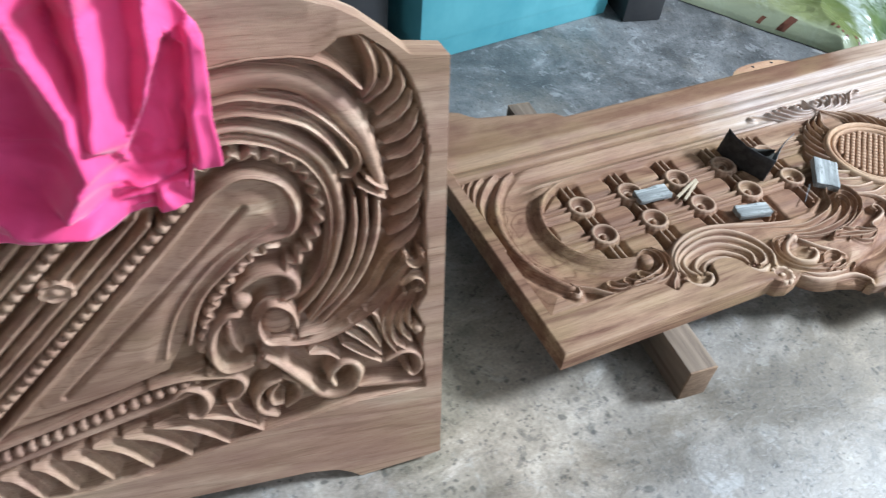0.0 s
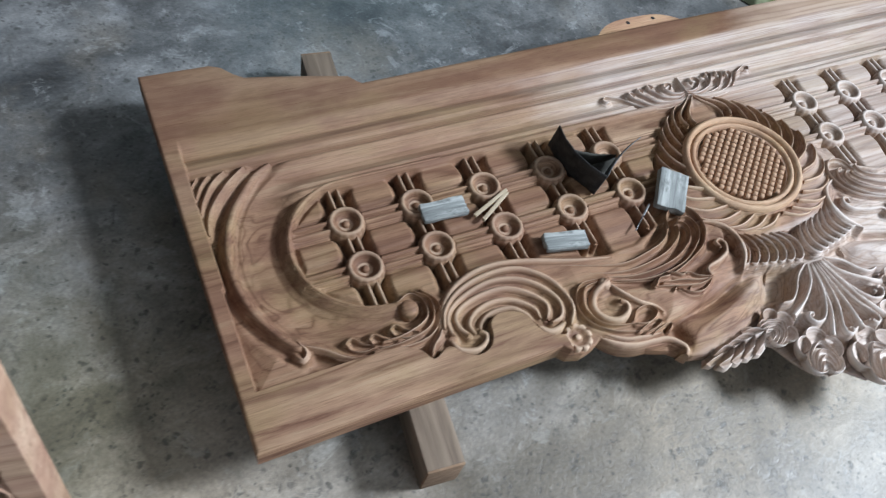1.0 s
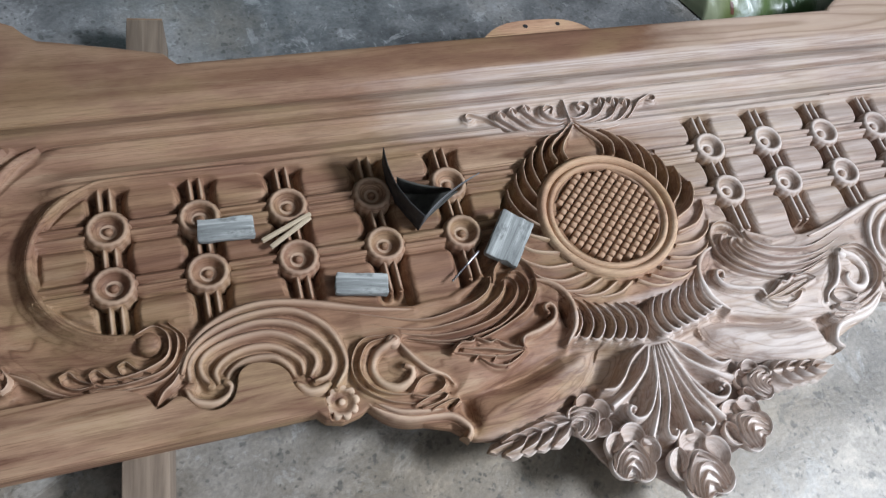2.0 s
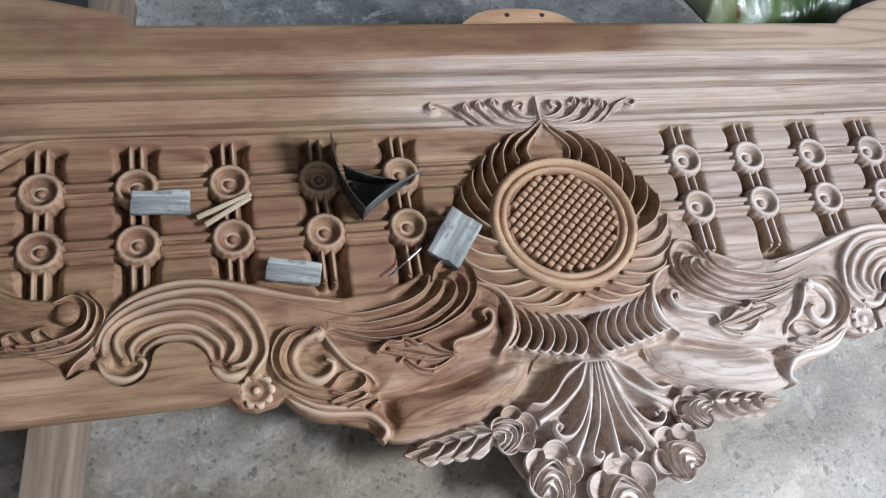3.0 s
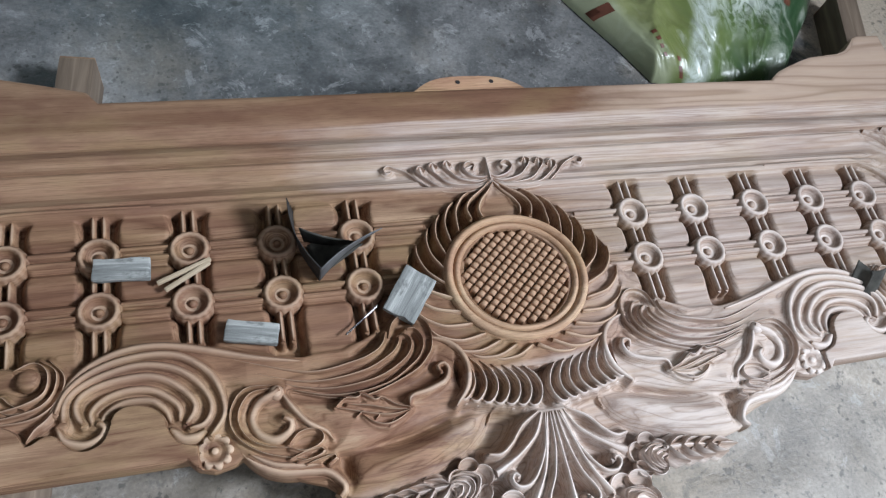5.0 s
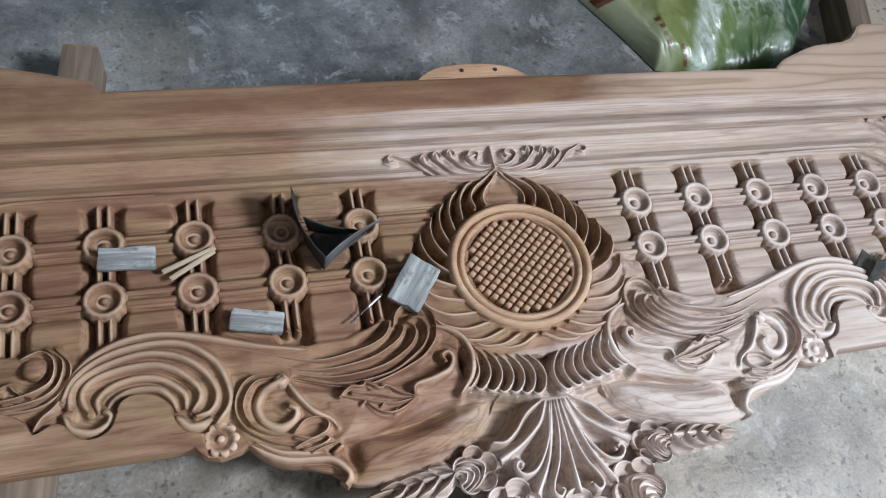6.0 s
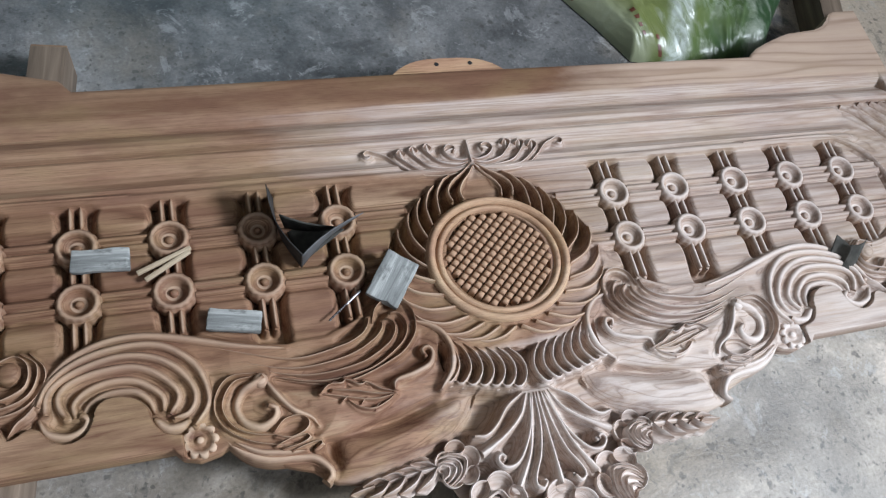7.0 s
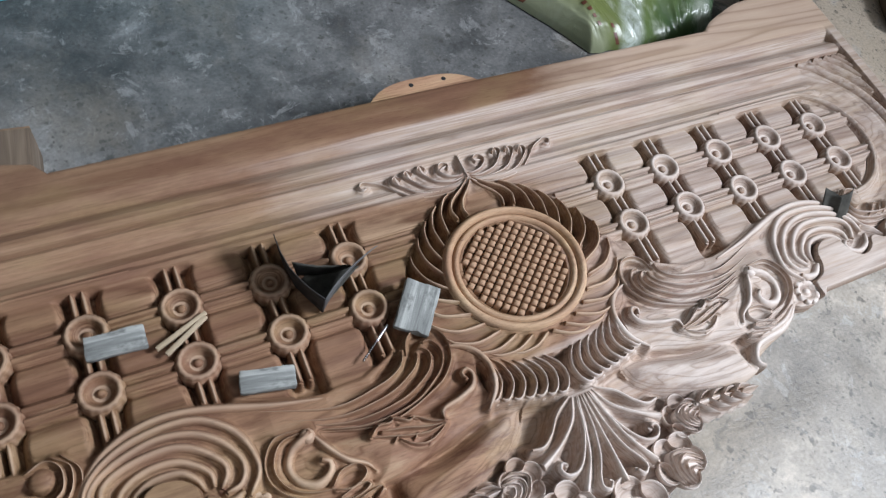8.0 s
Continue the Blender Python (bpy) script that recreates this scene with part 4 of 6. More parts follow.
    ribs("volute", [(-0.408, -0.140), (-0.437, -0.144), (-0.454, -0.165), (-0.456, -0.187), (-0.443, -0.209), (-0.418, -0.222), (-0.385, -0.228)], 0.0042, (-0.004, 0.0, 0.0, -0.001, -0.004), B, W, ends=(0.5, 0.3))
    ribs("volute_horn", [(-0.398, -0.144), (-0.408, -0.150), (-0.428, -0.160), (-0.438, -0.180), (-0.430, -0.202), (-0.410, -0.213), (-0.391, -0.206), (-0.386, -0.193), (-0.395, -0.186)], 0.0095, (0.004, 0.002, -0.004, -0.006, -0.003, 0.0, 0.002, 0.003), B, W, ends=(0.75, 0.5), rise=0.014)
    knob = lathe("knob", [(0.0105, -0.034), (0.0110, -0.008), (0.0102, -0.002), (0.0078, 0.001), (0.004, 0.0026), (0, 0.0032)], RIDGED, 24)
    for s in (-1, 1):
        part("knob", knob, B).location = (s * 0.402, -0.148, -0.001)
    ribs("leaf_loop", [(-0.392, -0.224), (-0.376, -0.209), (-0.354, -0.207), (-0.344, -0.217), (-0.349, -0.228), (-0.370, -0.235), (-0.390, -0.230)], 0.0038, 0.001, B, W, ends=(0.5, 0.5))
    ribs("leaf_loop", [(-0.392, -0.243), (-0.370, -0.236), (-0.350, -0.234), (-0.346, -0.240), (-0.360, -0.246), (-0.382, -0.249)], 0.0036, -0.001, B, W, ends=(0.4, 0.5))
    ribs("leaf_loop", [(-0.372, -0.254), (-0.354, -0.249), (-0.336, -0.246), (-0.329, -0.249), (-0.340, -0.257)], 0.0034, -0.003, B, W, ends=(0.4, 0.5))
    ribs("lip", [(-0.456, -0.224), (-0.434, -0.243), (-0.402, -0.257), (-0.368, -0.261), (-0.343, -0.266), (-0.327, -0.281), (-0.323, -0.293), (-0.331, -0.302)], 0.008, (-0.012, -0.012, -0.013, -0.012), B, W, ends=(0.3, 0.8), rise=0.012, foot=-0.044)
    ribs("lip", [(-0.445, -0.228), (-0.415, -0.245), (-0.385, -0.252), (-0.352, -0.256)], 0.005, (-0.008, -0.006, -0.007), B, W, ends=(0.3, 0.3))
    # long acanthus ribs sweeping up to the wreath
    ribs("leaf_rib", [(-0.50, -0.072), (-0.43, -0.099), (-0.351, -0.123), (-0.283, -0.116), (-0.252, -0.105), (-0.238, -0.092), (-0.233, -0.078)], 0.006, (-0.014, -0.009, -0.005, -0.001, -0.001), B, W, ends=(0.15, 0.5))
    ribs("leaf_rib", [(-0.47, -0.094), (-0.431, -0.113), (-0.353, -0.137), (-0.277, -0.133), (-0.234, -0.115), (-0.217, -0.099), (-0.214, -0.088)], 0.006, (-0.014, -0.009, -0.005, 0.0, 0.0), B, W, ends=(0.15, 0.5))
    ribs("leaf_rib", [(-0.45, -0.112), (-0.424, -0.123), (-0.338, -0.150), (-0.262, -0.147), (-0.216, -0.127), (-0.198, -0.107), (-0.197, -0.092), (-0.206, -0.084)], 0.006, (-0.014, -0.008, -0.003, 0.001, 0.001), B, W, ends=(0.15, 0.5))
    ribs("leaf_rib", [(-0.409, -0.134), (-0.323, -0.161), (-0.247, -0.157), (-0.199, -0.132), (-0.181, -0.112), (-0.178, -0.093), (-0.187, -0.078), (-0.199, -0.077)], 0.006, (-0.014, -0.008, -0.003, 0.001, 0.001), B, W, ends=(0.15, 0.5))
    ribs("leaf_rib", [(-0.386, -0.147), (-0.291, -0.17), (-0.206, -0.147), (-0.172, -0.12), (-0.163, -0.095), (-0.166, -0.072), (-0.182, -0.055), (-0.203, -0.053), (-0.220, -0.064), (-0.229, -0.086)], 0.006, (-0.014, -0.008, -0.003, 0.0, 0.001, 0.0, -0.006), B, W, ends=(0.15, 0.4))
    # thick stem bounding the upper body
    ribs("stem", [(-0.168, -0.092), (-0.142, -0.102), (-0.123, -0.121), (-0.116, -0.147), (-0.123, -0.178), (-0.146, -0.205)], 0.0075, (-0.004, 0.001, 0.002, -0.002), B, W, ends=(0.2, 0.3), rise=0.012)
    ribs("lobe_rim", [(-0.400, -0.140), (-0.381, -0.174), (-0.362, -0.198), (-0.340, -0.212), (-0.331, -0.226)], 0.006, (-0.004, 0.001, 0.002, -0.004), B, W, ends=(0.3, 0.3), rise=0.010)
    ribs("tendril", [(-0.216, -0.196), (-0.211, -0.182), (-0.182, -0.175), (-0.156, -0.164), (-0.147, -0.148), (-0.152, -0.137), (-0.162, -0.141), (-0.158, -0.150)], 0.0052, (0.005, 0.004, 0.000, -0.002), B, W, ends=(0.5, 0.6), foot=-0.03)
    for pts in ([(-0.212, -0.198), (-0.236, -0.19), (-0.256, -0.177), (-0.264, -0.180), (-0.284, -0.169), (-0.290, -0.173), (-0.308, -0.172), (-0.323, -0.183)],
                [(-0.323, -0.183), (-0.300, -0.190), (-0.272, -0.199), (-0.245, -0.204), (-0.216, -0.201)],
                [(-0.216, -0.200), (-0.245, -0.196), (-0.275, -0.187), (-0.305, -0.181)],
                [(-0.216, -0.201), (-0.232, -0.211), (-0.252, -0.217), (-0.272, -0.211), (-0.285, -0.200)]):
        ribs("sprig", pts, 0.0040, (0.003, 0.007, 0.005), B, W, ends=(0.4, 0.4), foot=-0.02)
    for x, y, dx, dy in ((-0.255, -0.180, -0.012, 0.009), (-0.278, -0.172, -0.012, 0.008), (-0.302, -0.172, -0.011, 0.005), (-0.262, -0.202, -0.011, -0.010), (-0.288, -0.195, -0.012, -0.009), (-0.246, -0.214, -0.006, -0.011)):
        ribs("sprig", [(x + 0.005, y - dy * 0.3), (x, y), (x + dx * 0.6, y + dy * 0.6)], 0.0024, (0.001, 0.005, 0.001), B, W, ends=(0.5, 0.3), foot=-0.02)
    # shell collar
    for k in range(7):
        f = (k + 0.5) / 7
        x0, x1 = -0.128 + 0.120 * f, -0.128 + 0.124 * f
        yt = float(np.interp(-x0, (0, 0.067, 0.125), (-0.163, -0.151, -0.124)))
        yb = float(np.interp(-x1, (0, 0.08, 0.135), (-0.224, -0.208, -0.192)))
        at = lambda q: yt + (yb - yt) * q
        ribs("collar_rib", [(x0 - 0.009, at(-0.03)), (x0 + 0.002, at(0.18)), (x0 + 0.009, at(0.45)), (x0 + 0.008, at(0.70)), (x1 - 0.002, at(0.90)), (x1 - 0.012, at(1.0)), (x1 - 0.019, at(0.93))], 0.0026, (-0.006, -0.001, -0.001, -0.001, -0.004), B, W, ends=(0.6, 0.9), rise=0.007)
        ribs("collar_tip", [(x1 - 0.016, at(0.96)), (x1 - 0.006, at(1.07)), (x1 + 0.004, at(0.98))], 0.0032, (-0.022, -0.015, -0.020), B, W, ends=(0.7, 0.7), rise=0.006)
    # winged spray on the moulding above the wreath
    ribs("wing", [(-0.005, 0.170), (-0.045, 0.160), (-0.095, 0.165), (-0.125, 0.185), (-0.148, 0.208), (-0.165, 0.217), (-0.178, 0.222), (-0.186, 0.215), (-0.180, 0.207), (-0.172, 0.211)], 0.0041, (-0.007, -0.008, -0.010, -0.011), B, W, ends=(0.6, 0.7))
    for pts in ([(-0.008, 0.174), (-0.045, 0.166), (-0.09, 0.172), (-0.118, 0.192), (-0.130, 0.207), (-0.123, 0.216), (-0.114, 0.208)],
                [(-0.008, 0.179), (-0.035, 0.173), (-0.075, 0.179), (-0.096, 0.197), (-0.107, 0.213), (-0.099, 0.221), (-0.091, 0.213)],
                [(-0.006, 0.184), (-0.025, 0.180), (-0.055, 0.187), (-0.07, 0.2), (-0.081, 0.216), (-0.073, 0.224), (-0.066, 0.216)],
                [(-0.004, 0.190), (-0.014, 0.188), (-0.033, 0.193), (-0.045, 0.207), (-0.036, 0.219), (-0.024, 0.213), (-0.028, 0.205)]):
        ribs("wing", pts, 0.0041, (-0.009, -0.008, -0.006, -0.005, -0.007), B, W, ends=(0.5, 0.8))
        tip = pts[-3]
        ribs("wing_leaf", [pts[-4], ((tip[0] + pts[-1][0]) / 2, (tip[1] + pts[-1][1]) / 2 - 0.001), pts[-2]], 0.0055, (-0.014, -0.010, -0.009), B, W, ends=(0.4, 0.6), rise=0.006)
    rib("wing_tip", [(0, 0.180), (0, 0.2), (0, 0.226)], 0.0034, -0.007, B, W, ends=(0.5, 0.2))
    # fan of flower stems
    ribs("flower_stem", [(-0.022, -0.230), (-0.052, -0.247), (-0.075, -0.271), (-0.094, -0.283), (-0.112, -0.281)], 0.0033, (-0.006, -0.003, -0.004, -0.006), B, W, ends=(0.5, 0.8), rise=0.006)
    ribs("flower_stem", [(-0.018, -0.233), (-0.034, -0.262), (-0.060, -0.284), (-0.085, -0.298), (-0.106, -0.307)], 0.0038, (-0.005, -0.003, -0.003, -0.008), B, W, ends=(0.45, 2.5), rise=0.007)
    ribs("flower_stem", [(-0.012, -0.234), (-0.024, -0.280), (-0.042, -0.313), (-0.060, -0.331), (-0.078, -0.333), (-0.087, -0.322), (-0.082, -0.314), (-0.076, -0.318)], 0.0033, (-0.004, -0.002, -0.002, 0.0), B, W, ends=(0.5, 1.3), rise=0.006)
    ribs("flower_stem", [(-0.009, -0.234), (-0.022, -0.279), (-0.036, -0.320), (-0.063, -0.363)], 0.0038, (-0.004, -0.002, -0.002, -0.006), B, W, ends=(0.45, 2.5), rise=0.007)
    ribs("flower_stem", [(-0.005, -0.234), (-0.009, -0.279), (-0.020, -0.322), (-0.036, -0.352), (-0.039, -0.366), (-0.030, -0.372), (-0.023, -0.364)], 0.0032, (-0.003, -0.001, -0.001, 0.0), B, W, ends=(0.5, 1.3), rise=0.006)
    rib("flower_stem", [(-0.001, -0.234), (-0.001, -0.279), (0.0, -0.320), (0.002, -0.372)], 0.0038, (-0.003, -0.001, -0.001, -0.005), B, W, ends=(0.45, 2.5), rise=0.007)


scroll_part()


def rose(cx, cy, r, turn, top=0.0):
    """A carved rose: hollowed round petals behind, and a swelling heart in front that is folded towards its tip."""
    dx, dy = math.cos(turn), math.sin(turn)

    def at(f, g):
        return (cx + dx * f * r - dy * g * r, cy + dy * f * r + dx * g * r)
    root = lathe("rose", [(r * 0.5, -0.045), (r * 0.82, -0.038), (r * 0.97, -0.026), (r * 1.0, top - 0.012), (r * 1.0, top - 0.0075), (r * 0.975, top - 0.0060), (r * 0.935, top - 0.0085), (r * 0.84, top - 0.0150), (r * 0.66, top - 0.0205), (r * 0.4, top - 0.023), (0, top - 0.023)], RIDGED, 90, 5, 0.125, cx, cy, 1.0, turn + math.pi)
    flower = part("rose", root, headboard)
    # seams where the outer petals lap
    for g in (-1, 1):
        rib("petal", [at(-0.66, 0.46 * g), at(-0.42, 0.34 * g), at(-0.16, 0.42 * g), at(0.02, 0.62 * g)], r * 0.065, (top - 0.008, top - 0.008, top - 0.006, top - 0.008), flower, WOOD, ends=(0.7, 0.4), foot=-0.030, rise=0.010)
    # the heart, with folds that wrap round its tip one within the other
    bx, by = at(0.32, 0)
    rb = r * 0.60
    part("bud", lathe("bud", [(rb * 0.9, -0.040), (rb * 1.06, -0.024), (rb, top - 0.019), (rb * 0.82, top - 0.0125), (rb * 0.5, top - 0.009), (0, top - 0.0080)], RIDGED, 30, 0, 0, bx, by), flower)
    for apex, wide, deep in ((-0.34, 0.66, 0.98), (-0.04, 0.54, 0.86), (0.24, 0.40, 0.66), (0.50, 0.25, 0.44)):
        fold = [at(apex + deep * abs(q) ** 1.7 + 0.03 * math.cos(8.0 * q + apex * 9), wide * math.sin(1.45 * q) + 0.05 * math.cos(5 * apex)) for q in (-1.0, -0.75, -0.5, -0.25, 0.0, 0.25, 0.5, 0.75, 1.0)]
        rib("inner_petal", fold, r * 0.066, (top - 0.008, top - 0.003, top - 0.001, top, top - 0.001, top - 0.003, top - 0.008), flower, WOOD, ends=(0.5, 0.5), foot=-0.030)


rose(0.0, -0.417, 0.050, -1.5, -0.004)
for s in (-1, 1):
    rose(s * 0.098, -0.377, 0.041, -1.4 + 0.5 * s, -0.007)
    rose(s * 0.143, -0.317 - 0.003 * s, 0.033, -0.35 if s > 0 else math.pi + 0.35, -0.009)
    leaf = rib("leaf", [(s * 0.172, -0.313), (s * 0.22, -0.315), (s * 0.272, -0.322)], 0.004, (-0.010, -0.014, -0.024), headboard, WOOD, ends=(0.9, 0.3), foot=-0.042)
    for k in range(4):
        x0, y0 = s * (0.176 + 0.024 * k), -0.313 - 0.002 * k
        rib("leaf_blade", [(x0, y0), (x0 + s * 0.014, y0 + 0.010 - 0.001 * k), (x0 + s * 0.036, y0 + 0.013 - 0.004 * k)], 0.0072, (-0.008, -0.006, -0.016), leaf, WOOD, ends=(0.6, 0.15), foot=-0.042)
        rib("leaf_blade", [(x0, y0), (x0 + s * 0.012, y0 - 0.014 + 0.001 * k), (x0 + s * 0.034, y0 - 0.027 + 0.004 * k)], 0.0085, (-0.008, -0.006, -0.020), leaf, WOOD, ends=(0.6, 0.15), foot=-0.042)
    rib("leaf_blade", [(s * 0.268, -0.320), (s * 0.285, -0.322), (s * 0.302, -0.325)], 0.006, (-0.012, -0.014, -0.022), leaf, WOOD, ends=(0.8, 0.1), foot=-0.042)


def tenon():
    """Rounded tongue behind the middle of the rear rail."""
    xs = np.linspace(-0.108, 0.124, 30)
    ys = 0.370 + 0.041 * np.clip(1 - np.abs((xs - 0.008) / 0.117) ** 3.2, 0, 1)
    verts = [(x, 0.366, -0.012) for x in xs] + [(x, y, -0.012) for x, y in zip(xs, ys)] + [(x, y + 0.001, -0.045) for x, y in zip(xs, ys)]
    n = len(xs)
    faces = [(i, i + 1, n + i + 1, n + i) for i in range(n - 1)] + [(n + i, n + i + 1, 2 * n + i + 1, 2 * n + i) for i in range(n - 1)]
    tongue = part("tenon", mesh_of("tenon", verts, faces, TENON, False), headboard, "pale knotty wooden tongue with two screw holes")
    for x in (-0.014, 0.052):
        hole = part("screw_hole", lathe("screw_hole", [(0.0045, -0.0112), (0.0035, -0.0108), (0.0, -0.0118)], DARK, 12), tongue)
        hole.location = (x, 0.397, 0)


tenon()
build_board()

# ---- battens under the board ----


def batten(ends, label):
    (ax, ay), (bx, by) = ends
    length = math.dist((ax, ay), (bx, by))
    ob = tagged(new("batten"), label, "timber batten", "battens under the board")
    ob.matrix_world = pose((ax + bx) / 2, (ay + by) / 2, 0, 0, 0, math.degrees(math.atan2(by - ay, bx - ax)) - 90)
    part("beam", box_mesh("beam", (0.058, length - 0.006, UNDER), WOOD_RAW, 0.003), ob).location = (0, 0, UNDER / 2)
    for s in (-1, 1):
        part("sawn_end", box_mesh("sawn_end", (0.0565, 0.004, UNDER - 0.0015), END_GRAIN, 0.0012), ob, "pale rough sawn end grain").location = (0, s * (length / 2 - 0.002), UNDER / 2)
    return ob


batten(((-0.758, -0.322), (-0.672, 0.502)), "rough brown timber batten under the headboard end")
batten(((0.80, -0.20), (1.035, 0.66)), "rough brown timber batten under the headboard end")

# ---- the standing footboard ----
footboard = tagged(new("footboard"), "carved raw teak footboard standing upright, leaning back", "footboard")
U = Vector((0.985, -0.172, 0)).normalized()
V = Vector((0.0363, 0.2081, 0.9774)).normalized()
N = U.cross(V)
footboard.matrix_world = Matrix(((U.x, V.x, N.x, -1.240), (U.y, V.y, N.y, -0.248), (U.z, V.z, N.z, 0.020), (0, 0, 0, 1))) @ Matrix.Diagonal((1.03, 1.03, 1.03, 1))


def foot_relief(x, y):
    low = np.interp(-x, (0, 0.13, 0.256, 0.322, 0.419, 0.519), (0.147, 0.145, 0.124, 0.106, 0.080, 0.068))
    edge = np.interp(y, (0.15, 0.228, 0.263, 0.297, 0.326, 0.363, 0.40, 0.448, 0.545, 0.582, 0.614, 0.645, 0.67, 0.69), (-0.024, -0.030, -0.026, -0.039, -0.024, -0.022, -0.025, -0.026, -0.023, -0.028, -0.037, -0.051, -0.072, -0.10))
    rise = np.interp(-x, (0, 0.10, 0.125, 0.14, 0.155, 0.20, 0.24, 0.33, 0.90), (0.692, 0.690, 0.688, 0.676, 0.668, 0.672, 0.671, 0.653, 0.60))
    inside = step(0, 0.006, y - low) * step(0, 0.006, edge - x) * step(0, 0.010, rise - y)
    z = -0.034 * inside
    leaf = -sdf(x, y, [(-0.62, 0.185), (-0.43, 0.235), (-0.37, 0.255), (-0.345, 0.30), (-0.319, 0.362), (-0.285, 0.402), (-0.239, 0.438), (-0.198, 0.447), (-0.187, 0.479), (-0.199, 0.513), (-0.233, 0.53), (-0.262, 0.527), (-0.325, 0.470), (-0.45, 0.340), (-0.60, 0.188)])
    z = blend(z, -0.012 + 0.008 * step(0.0, 0.05, leaf), step(-0.002, 0.004, leaf))
    # a cut groove along the leaf
    k = np.clip(((x + 0.501) * 0.252 + (y - 0.244) * 0.245) / (0.252 ** 2 + 0.245 ** 2), 0, 1)
    z = z - 0.007 * np.exp(-(np.hypot(x + 0.501 - 0.252 * k, y - 0.244 - 0.245 * k) / 0.0035) ** 2)
    return z - 0.004 * step(0.0, 0.03, y - rise) * step(0.03, 0.0, y - rise - 0.035)


def build_footboard():
    nx, ny = 440, 360
    xs, v = np.linspace(-0.95, 0.0, nx), np.linspace(0, 1, ny)
    top = np.interp(-xs, (0, 0.046, 0.07, 0.10, 0.128, 0.184, 0.3, 0.6, 0.95), (0.658, 0.662, 0.682, 0.704, 0.718, 0.736, 0.752, 0.77, 0.78))
    bot = np.interp(-xs, (0, 0.02, 0.13, 0.145, 0.165, 0.21, 0.95), (0.0, -0.004, -0.0195, -0.006, 0.006, 0.014, 0.014))
    X = np.repeat(xs[None], ny, 0)
    Y = bot[None] + (top - bot)[None] * v[:, None]
    Z = foot_relief(X, Y)
    hollow_feet(X, Y, Z, [(c, top, w, reach * 0.4, name) for c, top, w, reach, name in CARVED["footboard"]])
    verts = list(zip(X.ravel(), Y.ravel(), Z.ravel()))
    faces = [(j * nx + i, j * nx + i + 1, (j + 1) * nx + i + 1, (j + 1) * nx + i) for j in range(ny - 1) for i in range(nx - 1)]
    loop = list(range(nx)) + [j * nx + nx - 1 for j in range(1, ny)] + [(ny - 1) * nx + i for i in range(nx - 2, -1, -1)] + [j * nx for j in range(ny - 2, 0, -1)]
    base = len(verts)
    verts += [(verts[i][0], verts[i][1], -0.05) for i in loop]
    m = len(loop)
    faces += [(loop[a], base + a, base + (a + 1) % m, loop[(a + 1) % m]) for a in range(m)]
    low, up = list(range(base, base + nx)), list(range(base + nx + ny - 2, base + nx + ny - 2 + nx))[::-1]
    faces += [(low[i], up[i], up[i + 1], low[i + 1]) for i in range(nx - 1)]
    part("board", mesh_of("board", verts, faces, WOOD_UP, True, 50), footboard)


